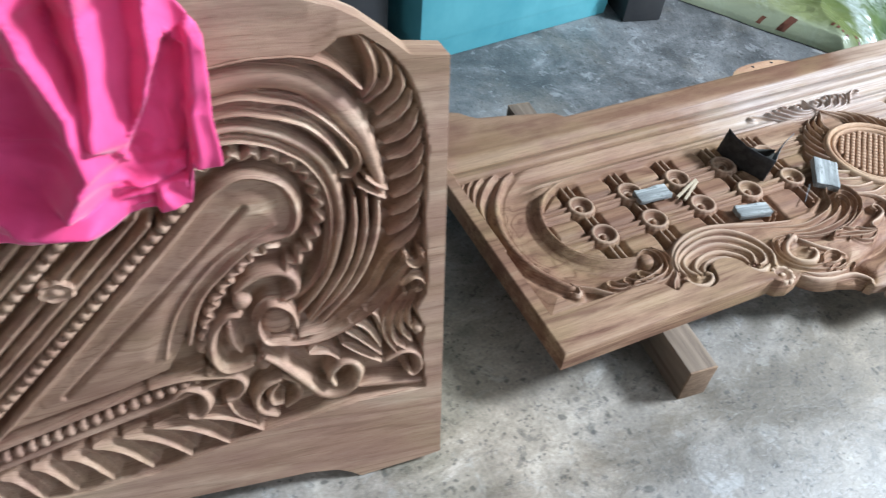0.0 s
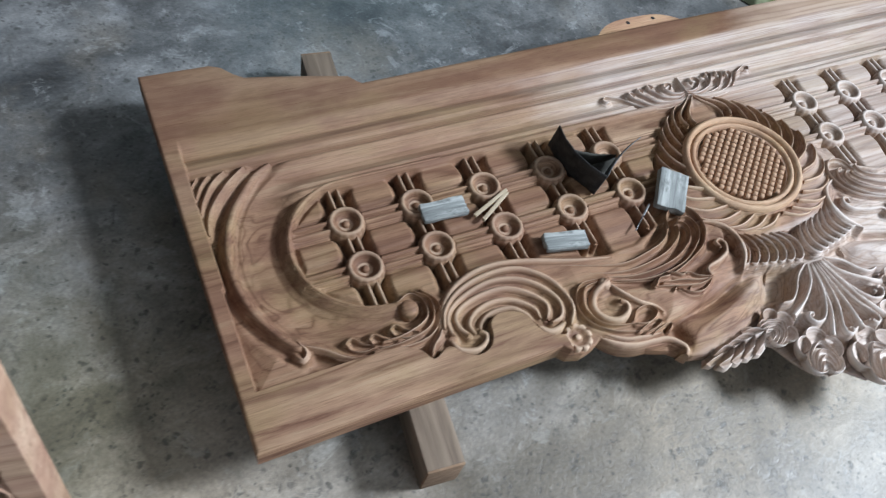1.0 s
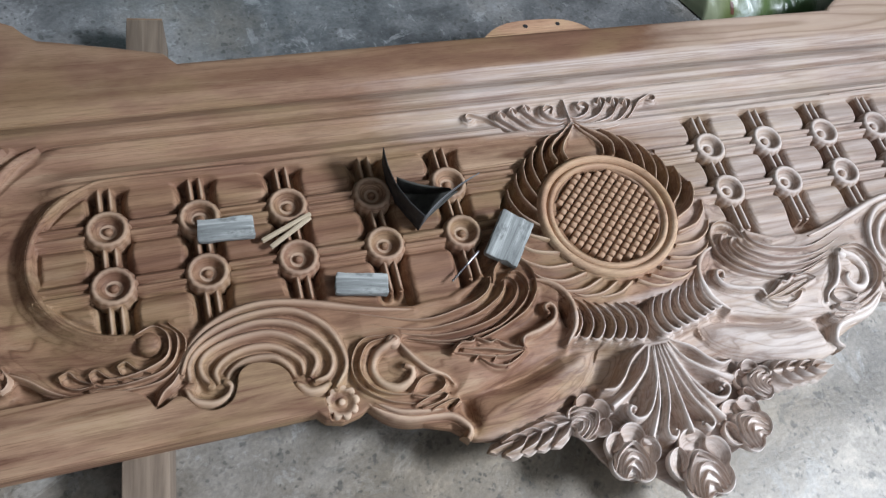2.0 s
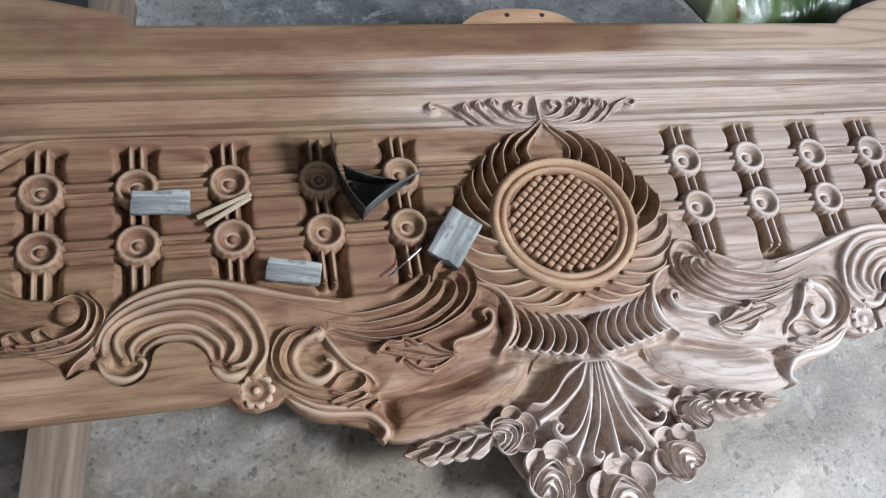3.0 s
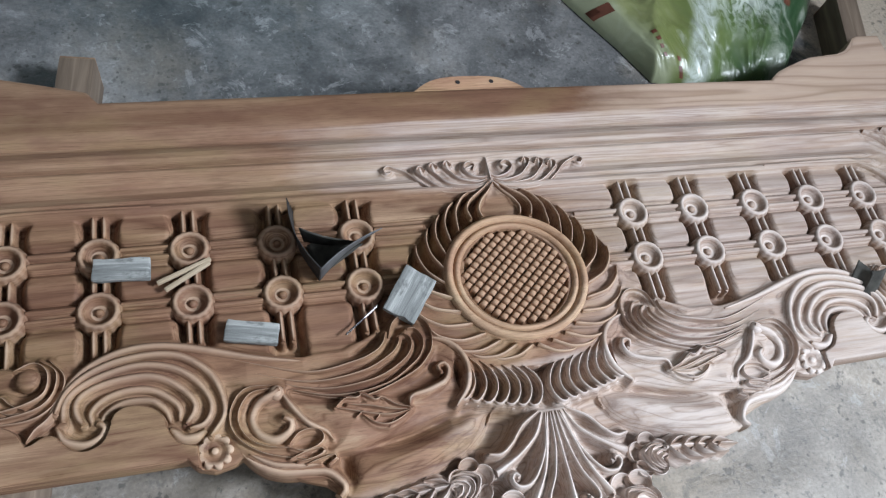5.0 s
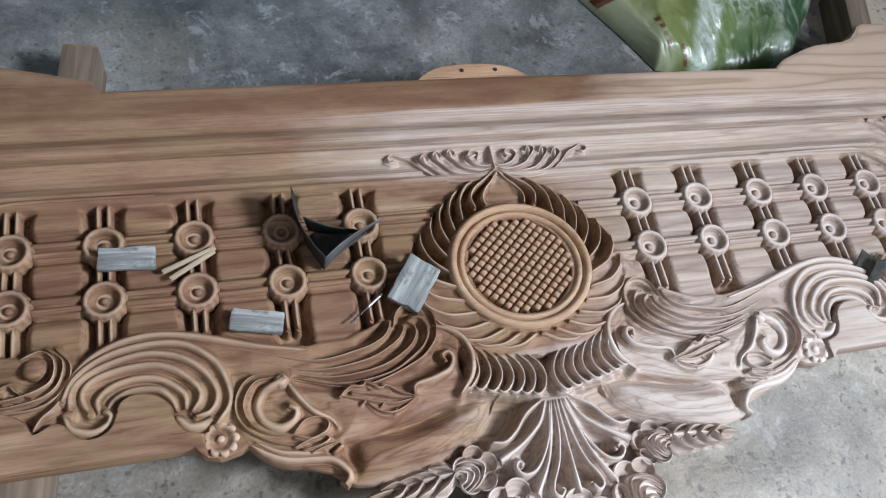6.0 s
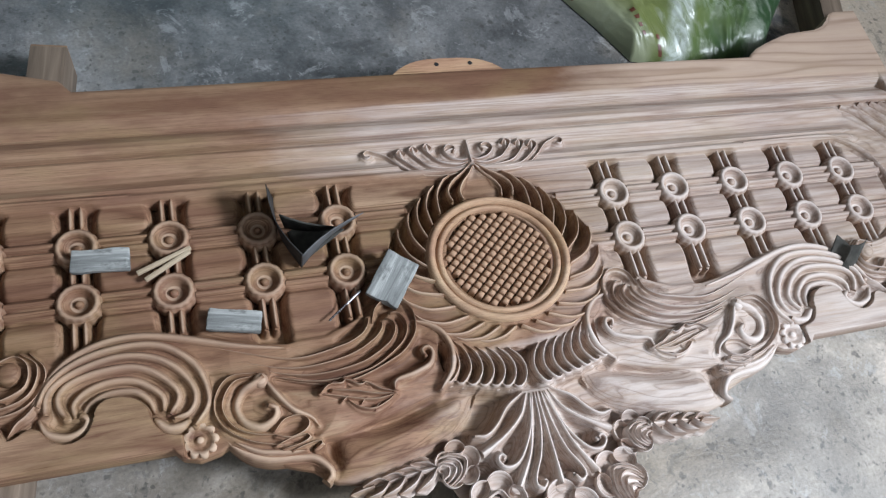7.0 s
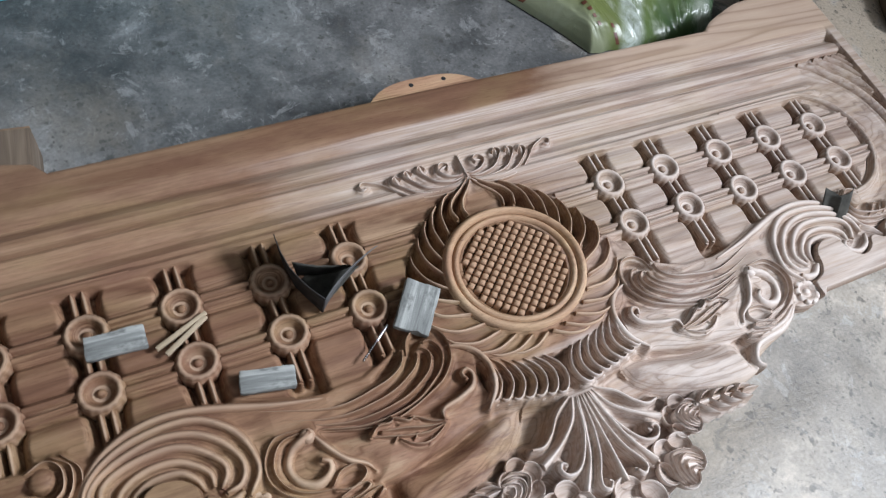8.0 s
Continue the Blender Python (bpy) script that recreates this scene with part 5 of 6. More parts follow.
def footboard_carving():
    F, W = footboard, WOOD_UP
    r = lambda name, pts, half, crest=-0.002, **kw: rib(name, pts, half, crest, F, W, foot=-0.036, **kw)
    # rope of leaf blades along the edge
    for pts in ([(-0.112, 0.691), (-0.100, 0.684), (-0.091, 0.665), (-0.087, 0.646), (-0.090, 0.629), (-0.100, 0.615)],
                [(-0.086, 0.677), (-0.074, 0.661), (-0.070, 0.642), (-0.076, 0.626), (-0.098, 0.607)],
                [(-0.062, 0.650), (-0.055, 0.631), (-0.061, 0.615), (-0.084, 0.592)],
                [(-0.044, 0.619), (-0.049, 0.602), (-0.064, 0.586), (-0.086, 0.575)],
                [(-0.036, 0.593), (-0.045, 0.572), (-0.059, 0.561), (-0.077, 0.554)],
                [(-0.031, 0.569), (-0.041, 0.549), (-0.055, 0.538), (-0.074, 0.533)],
                [(-0.029, 0.547), (-0.038, 0.525), (-0.052, 0.513), (-0.071, 0.506)],
                [(-0.028, 0.519), (-0.038, 0.499), (-0.051, 0.487), (-0.067, 0.479)],
                [(-0.029, 0.490), (-0.039, 0.473), (-0.054, 0.461), (-0.070, 0.454)],
                [(-0.034, 0.464), (-0.044, 0.447), (-0.058, 0.434), (-0.074, 0.425)],
                [(-0.034, 0.437), (-0.046, 0.420), (-0.060, 0.408), (-0.076, 0.398)]):
        r("rope_blade", pts, 0.0072, (-0.004, 0.001, 0.001, -0.004), ends=(0.45, 0.3), rise=0.015)
    # great scroll: rolls and fillets that sweep round and gather at the tie
    r("scroll_arc", [(-0.33, 0.652), (-0.236, 0.669), (-0.194, 0.671), (-0.172, 0.670), (-0.150, 0.664), (-0.128, 0.651), (-0.103, 0.627)], 0.0115, 0.003, ends=(1, 0.15), rise=0.012)
    r("scroll_band", [(-0.33, 0.626), (-0.242, 0.647), (-0.200, 0.647), (-0.167, 0.637), (-0.136, 0.613), (-0.112, 0.583), (-0.095, 0.546), (-0.085, 0.506), (-0.083, 0.488)], 0.0150, -0.003, ends=(1, 0.3), rise=0.010)
    r("scroll_arc", [(-0.33, 0.606), (-0.247, 0.625), (-0.206, 0.620), (-0.172, 0.611), (-0.145, 0.591), (-0.125, 0.569), (-0.110, 0.548), (-0.108, 0.530), (-0.117, 0.517), (-0.130, 0.517)], 0.0072, -0.002, ends=(1, 0.5), rise=0.010)
    r("scroll_arc", [(-0.33, 0.590), (-0.251, 0.609), (-0.209, 0.603), (-0.186, 0.596), (-0.164, 0.585), (-0.143, 0.563), (-0.124, 0.530)], 0.0062, 0.001, ends=(1, 0.3), rise=0.014)
    r("scroll_band", [(-0.33, 0.572), (-0.256, 0.592), (-0.213, 0.584), (-0.190, 0.573), (-0.167, 0.556), (-0.148, 0.532), (-0.137, 0.495), (-0.134, 0.465), (-0.138, 0.435), (-0.151, 0.388), (-0.172, 0.352), (-0.199, 0.322)], 0.0070, -0.002, ends=(1, 0.4), rise=0.010)
    r("scroll_arc", [(-0.33, 0.556), (-0.259, 0.576), (-0.216, 0.569), (-0.193, 0.557), (-0.172, 0.541), (-0.154, 0.512), (-0.147, 0.482), (-0.147, 0.459), (-0.149, 0.436), (-0.158, 0.397), (-0.176, 0.367), (-0.202, 0.347)], 0.0055, -0.001, ends=(1, 0.4), rise=0.012)
    r("scroll_band", [(-0.117, 0.489), (-0.118, 0.447), (-0.128, 0.400), (-0.149, 0.361), (-0.186, 0.312)], 0.0052, 0.001, rise=0.010)
    r("scroll_band", [(-0.103, 0.489), (-0.105, 0.437), (-0.118, 0.390), (-0.144, 0.347), (-0.184, 0.308)], 0.0052, 0.001, rise=0.010)
    r("scroll_band", [(-0.088, 0.482), (-0.091, 0.439), (-0.103, 0.396), (-0.128, 0.352), (-0.170, 0.306)], 0.0062, 0.003, rise=0.011)
    r("scroll_tie", [(-0.112, 0.504), (-0.097, 0.493), (-0.079, 0.483)], 0.0042, 0.002, rise=0.012)
    r("scroll_tie", [(-0.102, 0.514), (-0.091, 0.503), (-0.076, 0.495)], 0.0042, 0.002, rise=0.012)
    r("scroll_arc", [(-0.048, 0.416), (-0.076, 0.386), (-0.095, 0.346), (-0.124, 0.315), (-0.161, 0.289), (-0.200, 0.284)], 0.0062, -0.001, ends=(0.4, 0.4), rise=0.013)
    r("scroll_arc", [(-0.050, 0.376), (-0.079, 0.331), (-0.111, 0.301), (-0.155, 0.278), (-0.191, 0.272), (-0.223, 0.276)], 0.0085, 0.002, ends=(0.3, 0.8), rise=0.012)
    r("volute", [(-0.212, 0.279), (-0.241, 0.283), (-0.251, 0.305), (-0.248, 0.330), (-0.232, 0.346), (-0.214, 0.338), (-0.204, 0.322), (-0.203, 0.303)], 0.0065, 0.004, ends=(0.8, 0.35), rise=0.012)
    part("volute_eye", lathe("volute_eye", [(0.0215, -0.034), (0.0205, -0.010), (0.018, -0.007), (0.010, -0.006), (0, -0.0055)], W, 28, 0, 0, -0.227, 0.312), F)
    # plain leaf with its rolled border
    r("leaf_border", [(-0.60, 0.188), (-0.53, 0.258), (-0.45, 0.340), (-0.38, 0.412), (-0.325, 0.470), (-0.285, 0.512), (-0.25, 0.530), (-0.225, 0.528), (-0.199, 0.513), (-0.187, 0.479), (-0.198, 0.447), (-0.239, 0.438), (-0.285, 0.402), (-0.319, 0.362), (-0.34, 0.30)], 0.008, -0.002)
    r("leaf_border", [(-0.372, 0.281), (-0.36, 0.322), (-0.338, 0.366), (-0.293, 0.418), (-0.25, 0.447), (-0.215, 0.462)], 0.006, -0.004)

    def frill(curve, count, out, half):
        c = spline(curve, count * 2 + 1)
        for k in range(count):
            p0, p1, p2 = c[2 * k], c[2 * k + 1], c[2 * k + 2]
            d = (p2 - p0) / (np.linalg.norm(p2 - p0) + 1e-9)
            nrm = np.array((-d[1], d[0])) * out
            r("frill", [tuple(p0 - nrm * 0.5), tuple(p1 + nrm * 0.6 + d * 0.003), tuple(p2 - nrm * 0.3)], half, (-0.008, -0.001, -0.006), ends=(0.5, 0.5))
    frill([(-0.42, 0.475), (-0.33, 0.525), (-0.27, 0.552), (-0.215, 0.552), (-0.172, 0.52), (-0.163, 0.465), (-0.188, 0.415), (-0.22, 0.39)], 20, 0.010, 0.0055)
    frill([(-0.215, 0.432), (-0.25, 0.415), (-0.285, 0.378), (-0.31, 0.335), (-0.325, 0.28)], 10, -0.010, 0.0055)
    r("scroll_band", [(-0.274, 0.372), (-0.245, 0.390), (-0.215, 0.391), (-0.199, 0.377), (-0.199, 0.358), (-0.213, 0.350)], 0.0085, -0.001, ends=(0.4, 0.5), rise=0.014)
    part("bead", lathe("bead", [(0.0125, -0.034), (0.0122, -0.010), (0.009, -0.003), (0.004, -0.0005), (0, 0.0)], W, 16, 3, 0.10, -0.268, 0.353), F)
    way, off = np.array((0.71, 0.704)), np.array((-0.704, 0.71))
    foot0 = np.array((-0.64, 0.175))
    for d, q in ((0.0, 28), (0.075, 22), (0.135, 18)):
        for k in range(q):
            x, y = foot0 + off * (d + 0.004) + way * (0.017 * k)
            part("bead", lathe("bead", [(0.0080, -0.034), (0.0080, -0.008), (0.0050, -0.002), (0, -0.001)], W, 10, 4, 0.18, float(x), float(y)), F)
    for d in (0.019, 0.036, 0.054, 0.094, 0.115):
        a = foot0 + off * d
        r("diagonal_rib", [tuple(a), tuple(a + way * 0.2), tuple(a + way * 0.42)], 0.0068, -0.002)
    for k in range(22):
        part("bead", lathe("bead", [(0.0080, -0.034), (0.0080, -0.008), (0.0050, -0.002), (0, -0.001)], W, 10, 4, 0.18, -0.66 + 0.0168 * k, 0.139 + 0.0052 * k), F)
    r("diagonal_rib", [(-0.68, 0.151), (-0.48, 0.210), (-0.33, 0.257)], 0.0045, -0.004)
    r("diagonal_rib", [(-0.68, 0.118), (-0.53, 0.163), (-0.418, 0.194), (-0.304, 0.229)], 0.0060, -0.003)
    part("tie_flower", lathe("tie_flower", [(0.022, -0.034), (0.022, -0.006), (0.018, 0.001), (0.011, -0.003), (0.006, 0.001), (0, 0.003)], W, 48, 6, 0.12, -0.470, 0.412, 0.7, lobed=0.3), F)
    # lower scrolls
    r("scroll_band", [(-0.272, 0.334), (-0.286, 0.336), (-0.303, 0.320), (-0.313, 0.297), (-0.314, 0.266), (-0.302, 0.245), (-0.280, 0.245), (-0.266, 0.250)], 0.0085, 0.001, ends=(0.4, 0.6), rise=0.015)
    r("scroll_band", [(-0.288, 0.318), (-0.287, 0.292), (-0.278, 0.273)], 0.0080, -0.003, ends=(0.4, 0.4), rise=0.012)
    part("bead", lathe("bead", [(0.0105, -0.034), (0.0102, -0.010), (0.007, -0.003), (0, -0.001)], W, 16, 3, 0.10, -0.252, 0.244), F)
    r("scroll_band", [(-0.250, 0.260), (-0.228, 0.236), (-0.200, 0.200), (-0.181, 0.173), (-0.158, 0.163), (-0.133, 0.174), (-0.122, 0.200), (-0.131, 0.221), (-0.149, 0.222), (-0.164, 0.202), (-0.158, 0.184)], 0.0090, 0.002, ends=(0.5, 0.35), rise=0.013)
    r("small_leaf", [(-0.190, 0.248), (-0.165, 0.243), (-0.150, 0.230)], 0.0065, -0.003, ends=(0.3, 0.4), rise=0.012)
    r("scroll_band", [(-0.232, 0.214), (-0.257, 0.203), (-0.269, 0.181), (-0.264, 0.158), (-0.243, 0.146)], 0.0070, 0.001, ends=(0.4, 0.4), rise=0.014)
    r("scroll_band", [(-0.236, 0.206), (-0.249, 0.187), (-0.247, 0.168), (-0.234, 0.168)], 0.0055, -0.001, ends=(0.4, 0.5), rise=0.012)
    r("scroll_band", [(-0.230, 0.214), (-0.211, 0.197), (-0.210, 0.171), (-0.230, 0.156)], 0.0060, -0.004, ends=(0.5, 0.4), rise=0.012)
    r("scroll_band", [(-0.400, 0.238), (-0.360, 0.243), (-0.330, 0.240), (-0.292, 0.232), (-0.281, 0.215), (-0.291, 0.197), (-0.307, 0.191)], 0.0080, 0.0, ends=(0.3, 0.5), rise=0.014)
    r("scroll_band", [(-0.379, 0.212), (-0.357, 0.225), (-0.337, 0.213), (-0.332, 0.190), (-0.346, 0.171), (-0.361, 0.176)], 0.0080, 0.001, ends=(0.4, 0.5), rise=0.014)
    r("small_leaf", [(-0.308, 0.188), (-0.297, 0.160), (-0.274, 0.140)], 0.0090, -0.002, ends=(0.4, 0.2), rise=0.014)
    # sprays of narrow leaves in the corner
    for pts in ([(-0.112, 0.309), (-0.096, 0.300), (-0.089, 0.277)], [(-0.132, 0.293), (-0.110, 0.277), (-0.091, 0.243)], [(-0.138, 0.276), (-0.117, 0.257), (-0.090, 0.226)], [(-0.144, 0.255), (-0.123, 0.237), (-0.090, 0.212)]):
        r("small_leaf", pts, 0.0052, (-0.004, 0.0, -0.001), ends=(0.3, 0.5), rise=0.013)
    for pts in ([(-0.064, 0.337), (-0.086, 0.292), (-0.083, 0.256), (-0.067, 0.222)], [(-0.054, 0.326), (-0.074, 0.284), (-0.071, 0.247), (-0.053, 0.226)], [(-0.042, 0.330), (-0.061, 0.296), (-0.060, 0.263), (-0.046, 0.241)], [(-0.033, 0.337), (-0.048, 0.303), (-0.049, 0.274), (-0.038, 0.251)]):
        r("small_leaf", pts, 0.0048, (-0.003, 0.0, -0.002), ends=(0.4, 0.5), rise=0.013)
    r("small_leaf", [(-0.054, 0.394), (-0.051, 0.378), (-0.039, 0.370), (-0.029, 0.379), (-0.032, 0.395)], 0.0055, 0.001, ends=(0.4, 0.3), rise=0.012)
    r("small_leaf", [(-0.058, 0.343), (-0.042, 0.353), (-0.031, 0.348), (-0.028, 0.335), (-0.039, 0.330)], 0.0055, 0.001, ends=(0.4, 0.4), rise=0.012)
    part("bead", lathe("bead", [(0.0095, -0.034), (0.0092, -0.008), (0.006, -0.001), (0, 0.001)], W, 14, 3, 0.08, -0.037, 0.262), F)
    r("scroll_band", [(-0.083, 0.214), (-0.055, 0.224), (-0.036, 0.213), (-0.032, 0.190), (-0.043, 0.176), (-0.052, 0.184)], 0.0075, 0.0, ends=(0.3, 0.4), rise=0.013)
    r("scroll_band", [(-0.125, 0.170), (-0.090, 0.166), (-0.055, 0.160), (-0.030, 0.158)], 0.0080, -0.004, ends=(0.3, 0.6), rise=0.010)
    # row of fronds along the foot
    for k in range(-5, 5):
        x0, y0, w = -0.531 + 0.0405 * k, 0.137 + 0.0082 * k, max(0.034, 0.040 + 0.010 * k)
        r("row_leaf", [(x0, y0), (x0 + 0.55 * w, y0 - 0.005), (x0 + w, y0 - 0.024), (x0 + 1.35 * w, y0 - 0.054)], 0.0095, (-0.006, 0.002, 0.004, -0.002), ends=(0.25, 0.8), rise=0.016)


footboard_carving()
build_footboard()

# ---- pink cloth over the footboard ----


FOLDS = [  # crest of each fold, its spread and height
    ([(-0.362, 0.79), (-0.366, 0.70), (-0.373, 0.63)], 0.020, 0.050),
    ([(-0.306, 0.79), (-0.312, 0.70), (-0.334, 0.618)], 0.014, 0.034),
    ([(-0.373, 0.63), (-0.352, 0.60), (-0.322, 0.622)], 0.008, 0.022),
    ([(-0.425, 0.79), (-0.415, 0.72), (-0.392, 0.655), (-0.385, 0.60), (-0.41, 0.56)], 0.017, 0.066),
    ([(-0.54, 0.79), (-0.53, 0.68), (-0.50, 0.575), (-0.455, 0.535), (-0.40, 0.53)], 0.022, 0.050),
    ([(-0.62, 0.79), (-0.63, 0.66), (-0.60, 0.54)], 0.020, 0.045),
    ([(-0.72, 0.79), (-0.70, 0.68), (-0.72, 0.54)], 0.022, 0.050),
    ([(-0.82, 0.79), (-0.83, 0.66), (-0.80, 0.54)], 0.020, 0.045),
    ([(-0.330, 0.566), (-0.39, 0.560), (-0.45, 0.548)], 0.005, 0.014),
    ([(-0.335, 0.553), (-0.40, 0.543), (-0.46, 0.528)], 0.005, 0.013),
    ([(-0.345, 0.541), (-0.41, 0.527), (-0.47, 0.516)], 0.005, 0.011),
    ([(-0.276, 0.72), (-0.284, 0.66), (-0.291, 0.575)], 0.004, 0.010),
    ([(-0.291, 0.575), (-0.325, 0.562), (-0.357, 0.568)], 0.004, 0.010),
    ([(-0.298, 0.725), (-0.318, 0.66), (-0.345, 0.60)], 0.006, 0.014)]


def build_cloth():
    n, m = 190, 170
    s, t = np.meshgrid(np.linspace(0, 1, n), np.linspace(0, 1, m))
    hem = np.interp(s, (0, 0.45, 0.664, 0.765, 0.853, 0.90, 0.948, 0.958, 1.0), (0.515, 0.50, 0.509, 0.507, 0.529, 0.527, 0.533, 0.570, 0.574))
    drop = 0.865 + (hem - 0.865) * t
    y = np.minimum(drop, 0.775)
    right = np.interp(y, (0.50, 0.574, 0.658, 0.715, 0.75, 0.78), (-0.262, -0.262, -0.265, -0.261, -0.284, -0.288))
    x = -0.95 + (right + 0.95) * s
    z = np.full_like(x, 0.016)
    for crest, spread, height in FOLDS:
        d = np.full_like(x, 9.0)
        for (ax, ay), (bx, by) in zip(crest, crest[1:]):
            k = np.clip(((x - ax) * (bx - ax) + (y - ay) * (by - ay)) / ((bx - ax) ** 2 + (by - ay) ** 2), 0, 1)
            d = np.minimum(d, np.hypot(x - ax - k * (bx - ax), y - ay - k * (by - ay)))
        z = np.maximum(z, 0.016 + height * np.exp(-(d / spread) ** 1.3)) + 0.15 * height * np.exp(-(d / (spread * 1.6)) ** 2)
    # a slack sunken panel framed by its stiff turned-out hem
    for poly, level in (([(-0.300, 0.715), (-0.280, 0.70), (-0.293, 0.580), (-0.345, 0.584), (-0.354, 0.60), (-0.322, 0.66)], 0.004),
                        ([(-0.279, 0.72), (-0.255, 0.72), (-0.255, 0.566), (-0.291, 0.570)], 0.036), ([(-0.291, 0.566), (-0.292, 0.52), (-0.336, 0.52), (-0.331, 0.560)], 0.036)):
        z = blend(z, level, step(0.002, -0.004, sdf(x, y, poly)))
    # a deep slack hollow beyond the tall fold
    hollow = sdf(x, y, [(-0.425, 0.75), (-0.412, 0.66), (-0.440, 0.555), (-0.60, 0.55), (-0.70, 0.60), (-0.70, 0.75)])
    z = blend(z, 0.014, step(0.0, -0.030, hollow))
    over = np.clip(drop - 0.775, 0, 1)
    z = np.where(over > 0, z * np.clip(1 - over / 0.06, 0, 1) + 0.010 - over * 0.9, z)
    verts = []
    for j in range(m):
        for i in range(n):
            q = Vector((x[j, i] * 14, y[j, i] * 14, 2.0))
            warp = q + Vector((noise.noise(q * 1.1), noise.noise(q * 1.3 + Vector((7, 3, 1))), 0)) * 0.8
            crease = (0.4 - abs(noise.noise(warp * 0.55))) * 0.026 + (0.4 - abs(noise.noise(warp * 1.2 + Vector((4, 8, 1))))) * 0.016 + (0.4 - abs(noise.noise(warp * 2.6))) * 0.004
            verts.append((x[j, i] + 0.003 * noise.noise(q * 1.5), y[j, i] + 0.003 * noise.noise(q * 1.7), z[j, i] + crease))
    faces = [(j * n + i, (j + 1) * n + i, (j + 1) * n + i + 1, j * n + i + 1) for j in range(m - 1) for i in range(n - 1)]
    ob = new("cloth", mesh_of("cloth", verts, faces, PINK))
    ob.matrix_world = footboard.matrix_world.copy()
    sol = ob.modifiers.new("thickness", "SOLIDIFY")
    sol.thickness = 0.002
    return tagged(ob, "crumpled bright pink cotton cloth draped over the footboard", "cloth")


build_cloth()

# ---- things on the carving ----


def loose(name, me, m, label, category, group=""):
    ob = new(name, me)
    ob.matrix_world = m
    return tagged(ob, label, category, group)


def sponge(size, m, label):
    bm = bmesh.new()
    bmesh.ops.create_cube(bm, size=1.0)
    bmesh.ops.scale(bm, vec=size, verts=bm.verts)
    bmesh.ops.bevel(bm, geom=bm.edges[:], offset=0.0025, segments=2, profile=0.6, affect="EDGES")
    bmesh.ops.subdivide_edges(bm, edges=bm.edges[:], cuts=5, use_grid_fill=True)
    off = Vector(size) * 90
    for v in bm.verts:
        v.co += 0.0014 * Vector((noise.noise(v.co * 60 + off), noise.noise(v.co * 55 + off), noise.noise(v.co * 70 + off)))
        # chipped ends
        bite = max(0.0, noise.noise(v.co * 85 + off * 2) - 0.25) * max(0.0, abs(v.co.x) / size[0] - 0.40) / 0.1
        v.co.x -= math.copysign(0.012 * bite, v.co.x)
    return loose("sanding_block", from_bm("sanding_block", bm, SANDER, True), m, label, "sanding block", "sanding blocks on the carving")


sponge((0.079, 0.034, 0.013), pose(-0.601, 0.064, TOP - 0.001, 0, 0, -3), "worn grey sanding block lying on the lattice")
sponge((0.076, 0.032, 0.014), pose(-0.427, -0.055, TOP - 0.003, 0, 0, -12), "worn grey sanding block with chipped edges by the leaf ribs")
sponge((0.080, 0.055, 0.017), pose(-0.186, -0.024, TOP + 0.002, 6, -8, 54), "square worn grey sanding block propped against the medallion")


def sheet_panel(verts, name, mat, parent, nu=10, nv=6, bow=0.0):
    """One leaf of a folded sheet: four corners, gently bowed, with a torn upper edge."""
    a, b, c, d = (Vector(v) for v in verts)
    nrm = (b - a).cross(d - a).normalized()
    pts, faces = [], []
    for j in range(nv):
        for i in range(nu):
            s, t = i / (nu - 1), j / (nv - 1)
            p = a.lerp(b, s).lerp(d.lerp(c, s), t) + nrm * bow * math.sin(math.pi * s)
            if j == nv - 1:
                p.z += 0.0018 * noise.noise((s * 17, a.x * 30, 2.0))
            pts.append(p)
    for j in range(nv - 1):
        for i in range(nu - 1):
            faces.append((j * nu + i, j * nu + i + 1, (j + 1) * nu + i + 1, (j + 1) * nu + i))
    ob = part(name, mesh_of(name, pts, faces, mat), parent)
    sol = ob.modifiers.new("thickness", "SOLIDIFY")
    sol.thickness = 0.0014
    return ob


def sandpaper_fold():
    sheet = tagged(new("sandpaper"), "black sandpaper sheet folded and standing on the lattice", "sandpaper")
    fold_lo, fold_hi = (-0.318, 0.023, 0.110), (-0.321, 0.014, 0.175)
    sheet_panel(((-0.345, 0.152, 0.104), fold_lo, fold_hi, (-0.360, 0.130, 0.190)), "long_leaf", BLACK, sheet, bow=0.012)
    sheet_panel((fold_lo, (-0.230, 0.074, 0.158), (-0.221, 0.068, 0.186), fold_hi), "short_leaf", BACKING, sheet, bow=-0.006)
    sheet_panel(((-0.334, 0.092, 0.112), (-0.254, 0.070, 0.132), (-0.262, 0.066, 0.152), (-0.345, 0.090, 0.166)), "inner_flap", SHADED, sheet, bow=0.004)
    sheet_panel(((-0.319, 0.028, 0.113), (-0.246, 0.068, 0.138), (-0.258, 0.073, 0.134), (-0.333, 0.090, 0.115)), "inner_fold", SHADED, sheet)


sandpaper_fold()


def sandpaper_scrap():
    scrap = tagged(new("sandpaper"), "small crumpled piece of black sandpaper on the carving", "sandpaper")
    sheet_panel(((0.634, -0.090, 0.112), (0.652, -0.114, 0.112), (0.660, -0.086, 0.152), (0.644, -0.056, 0.150)), "leaf", SHADED, scrap, bow=-0.006)
    sheet_panel(((0.652, -0.114, 0.112), (0.688, -0.106, 0.116), (0.698, -0.074, 0.156), (0.660, -0.080, 0.150)), "flap", SHADED, scrap, bow=0.008)


sandpaper_scrap()


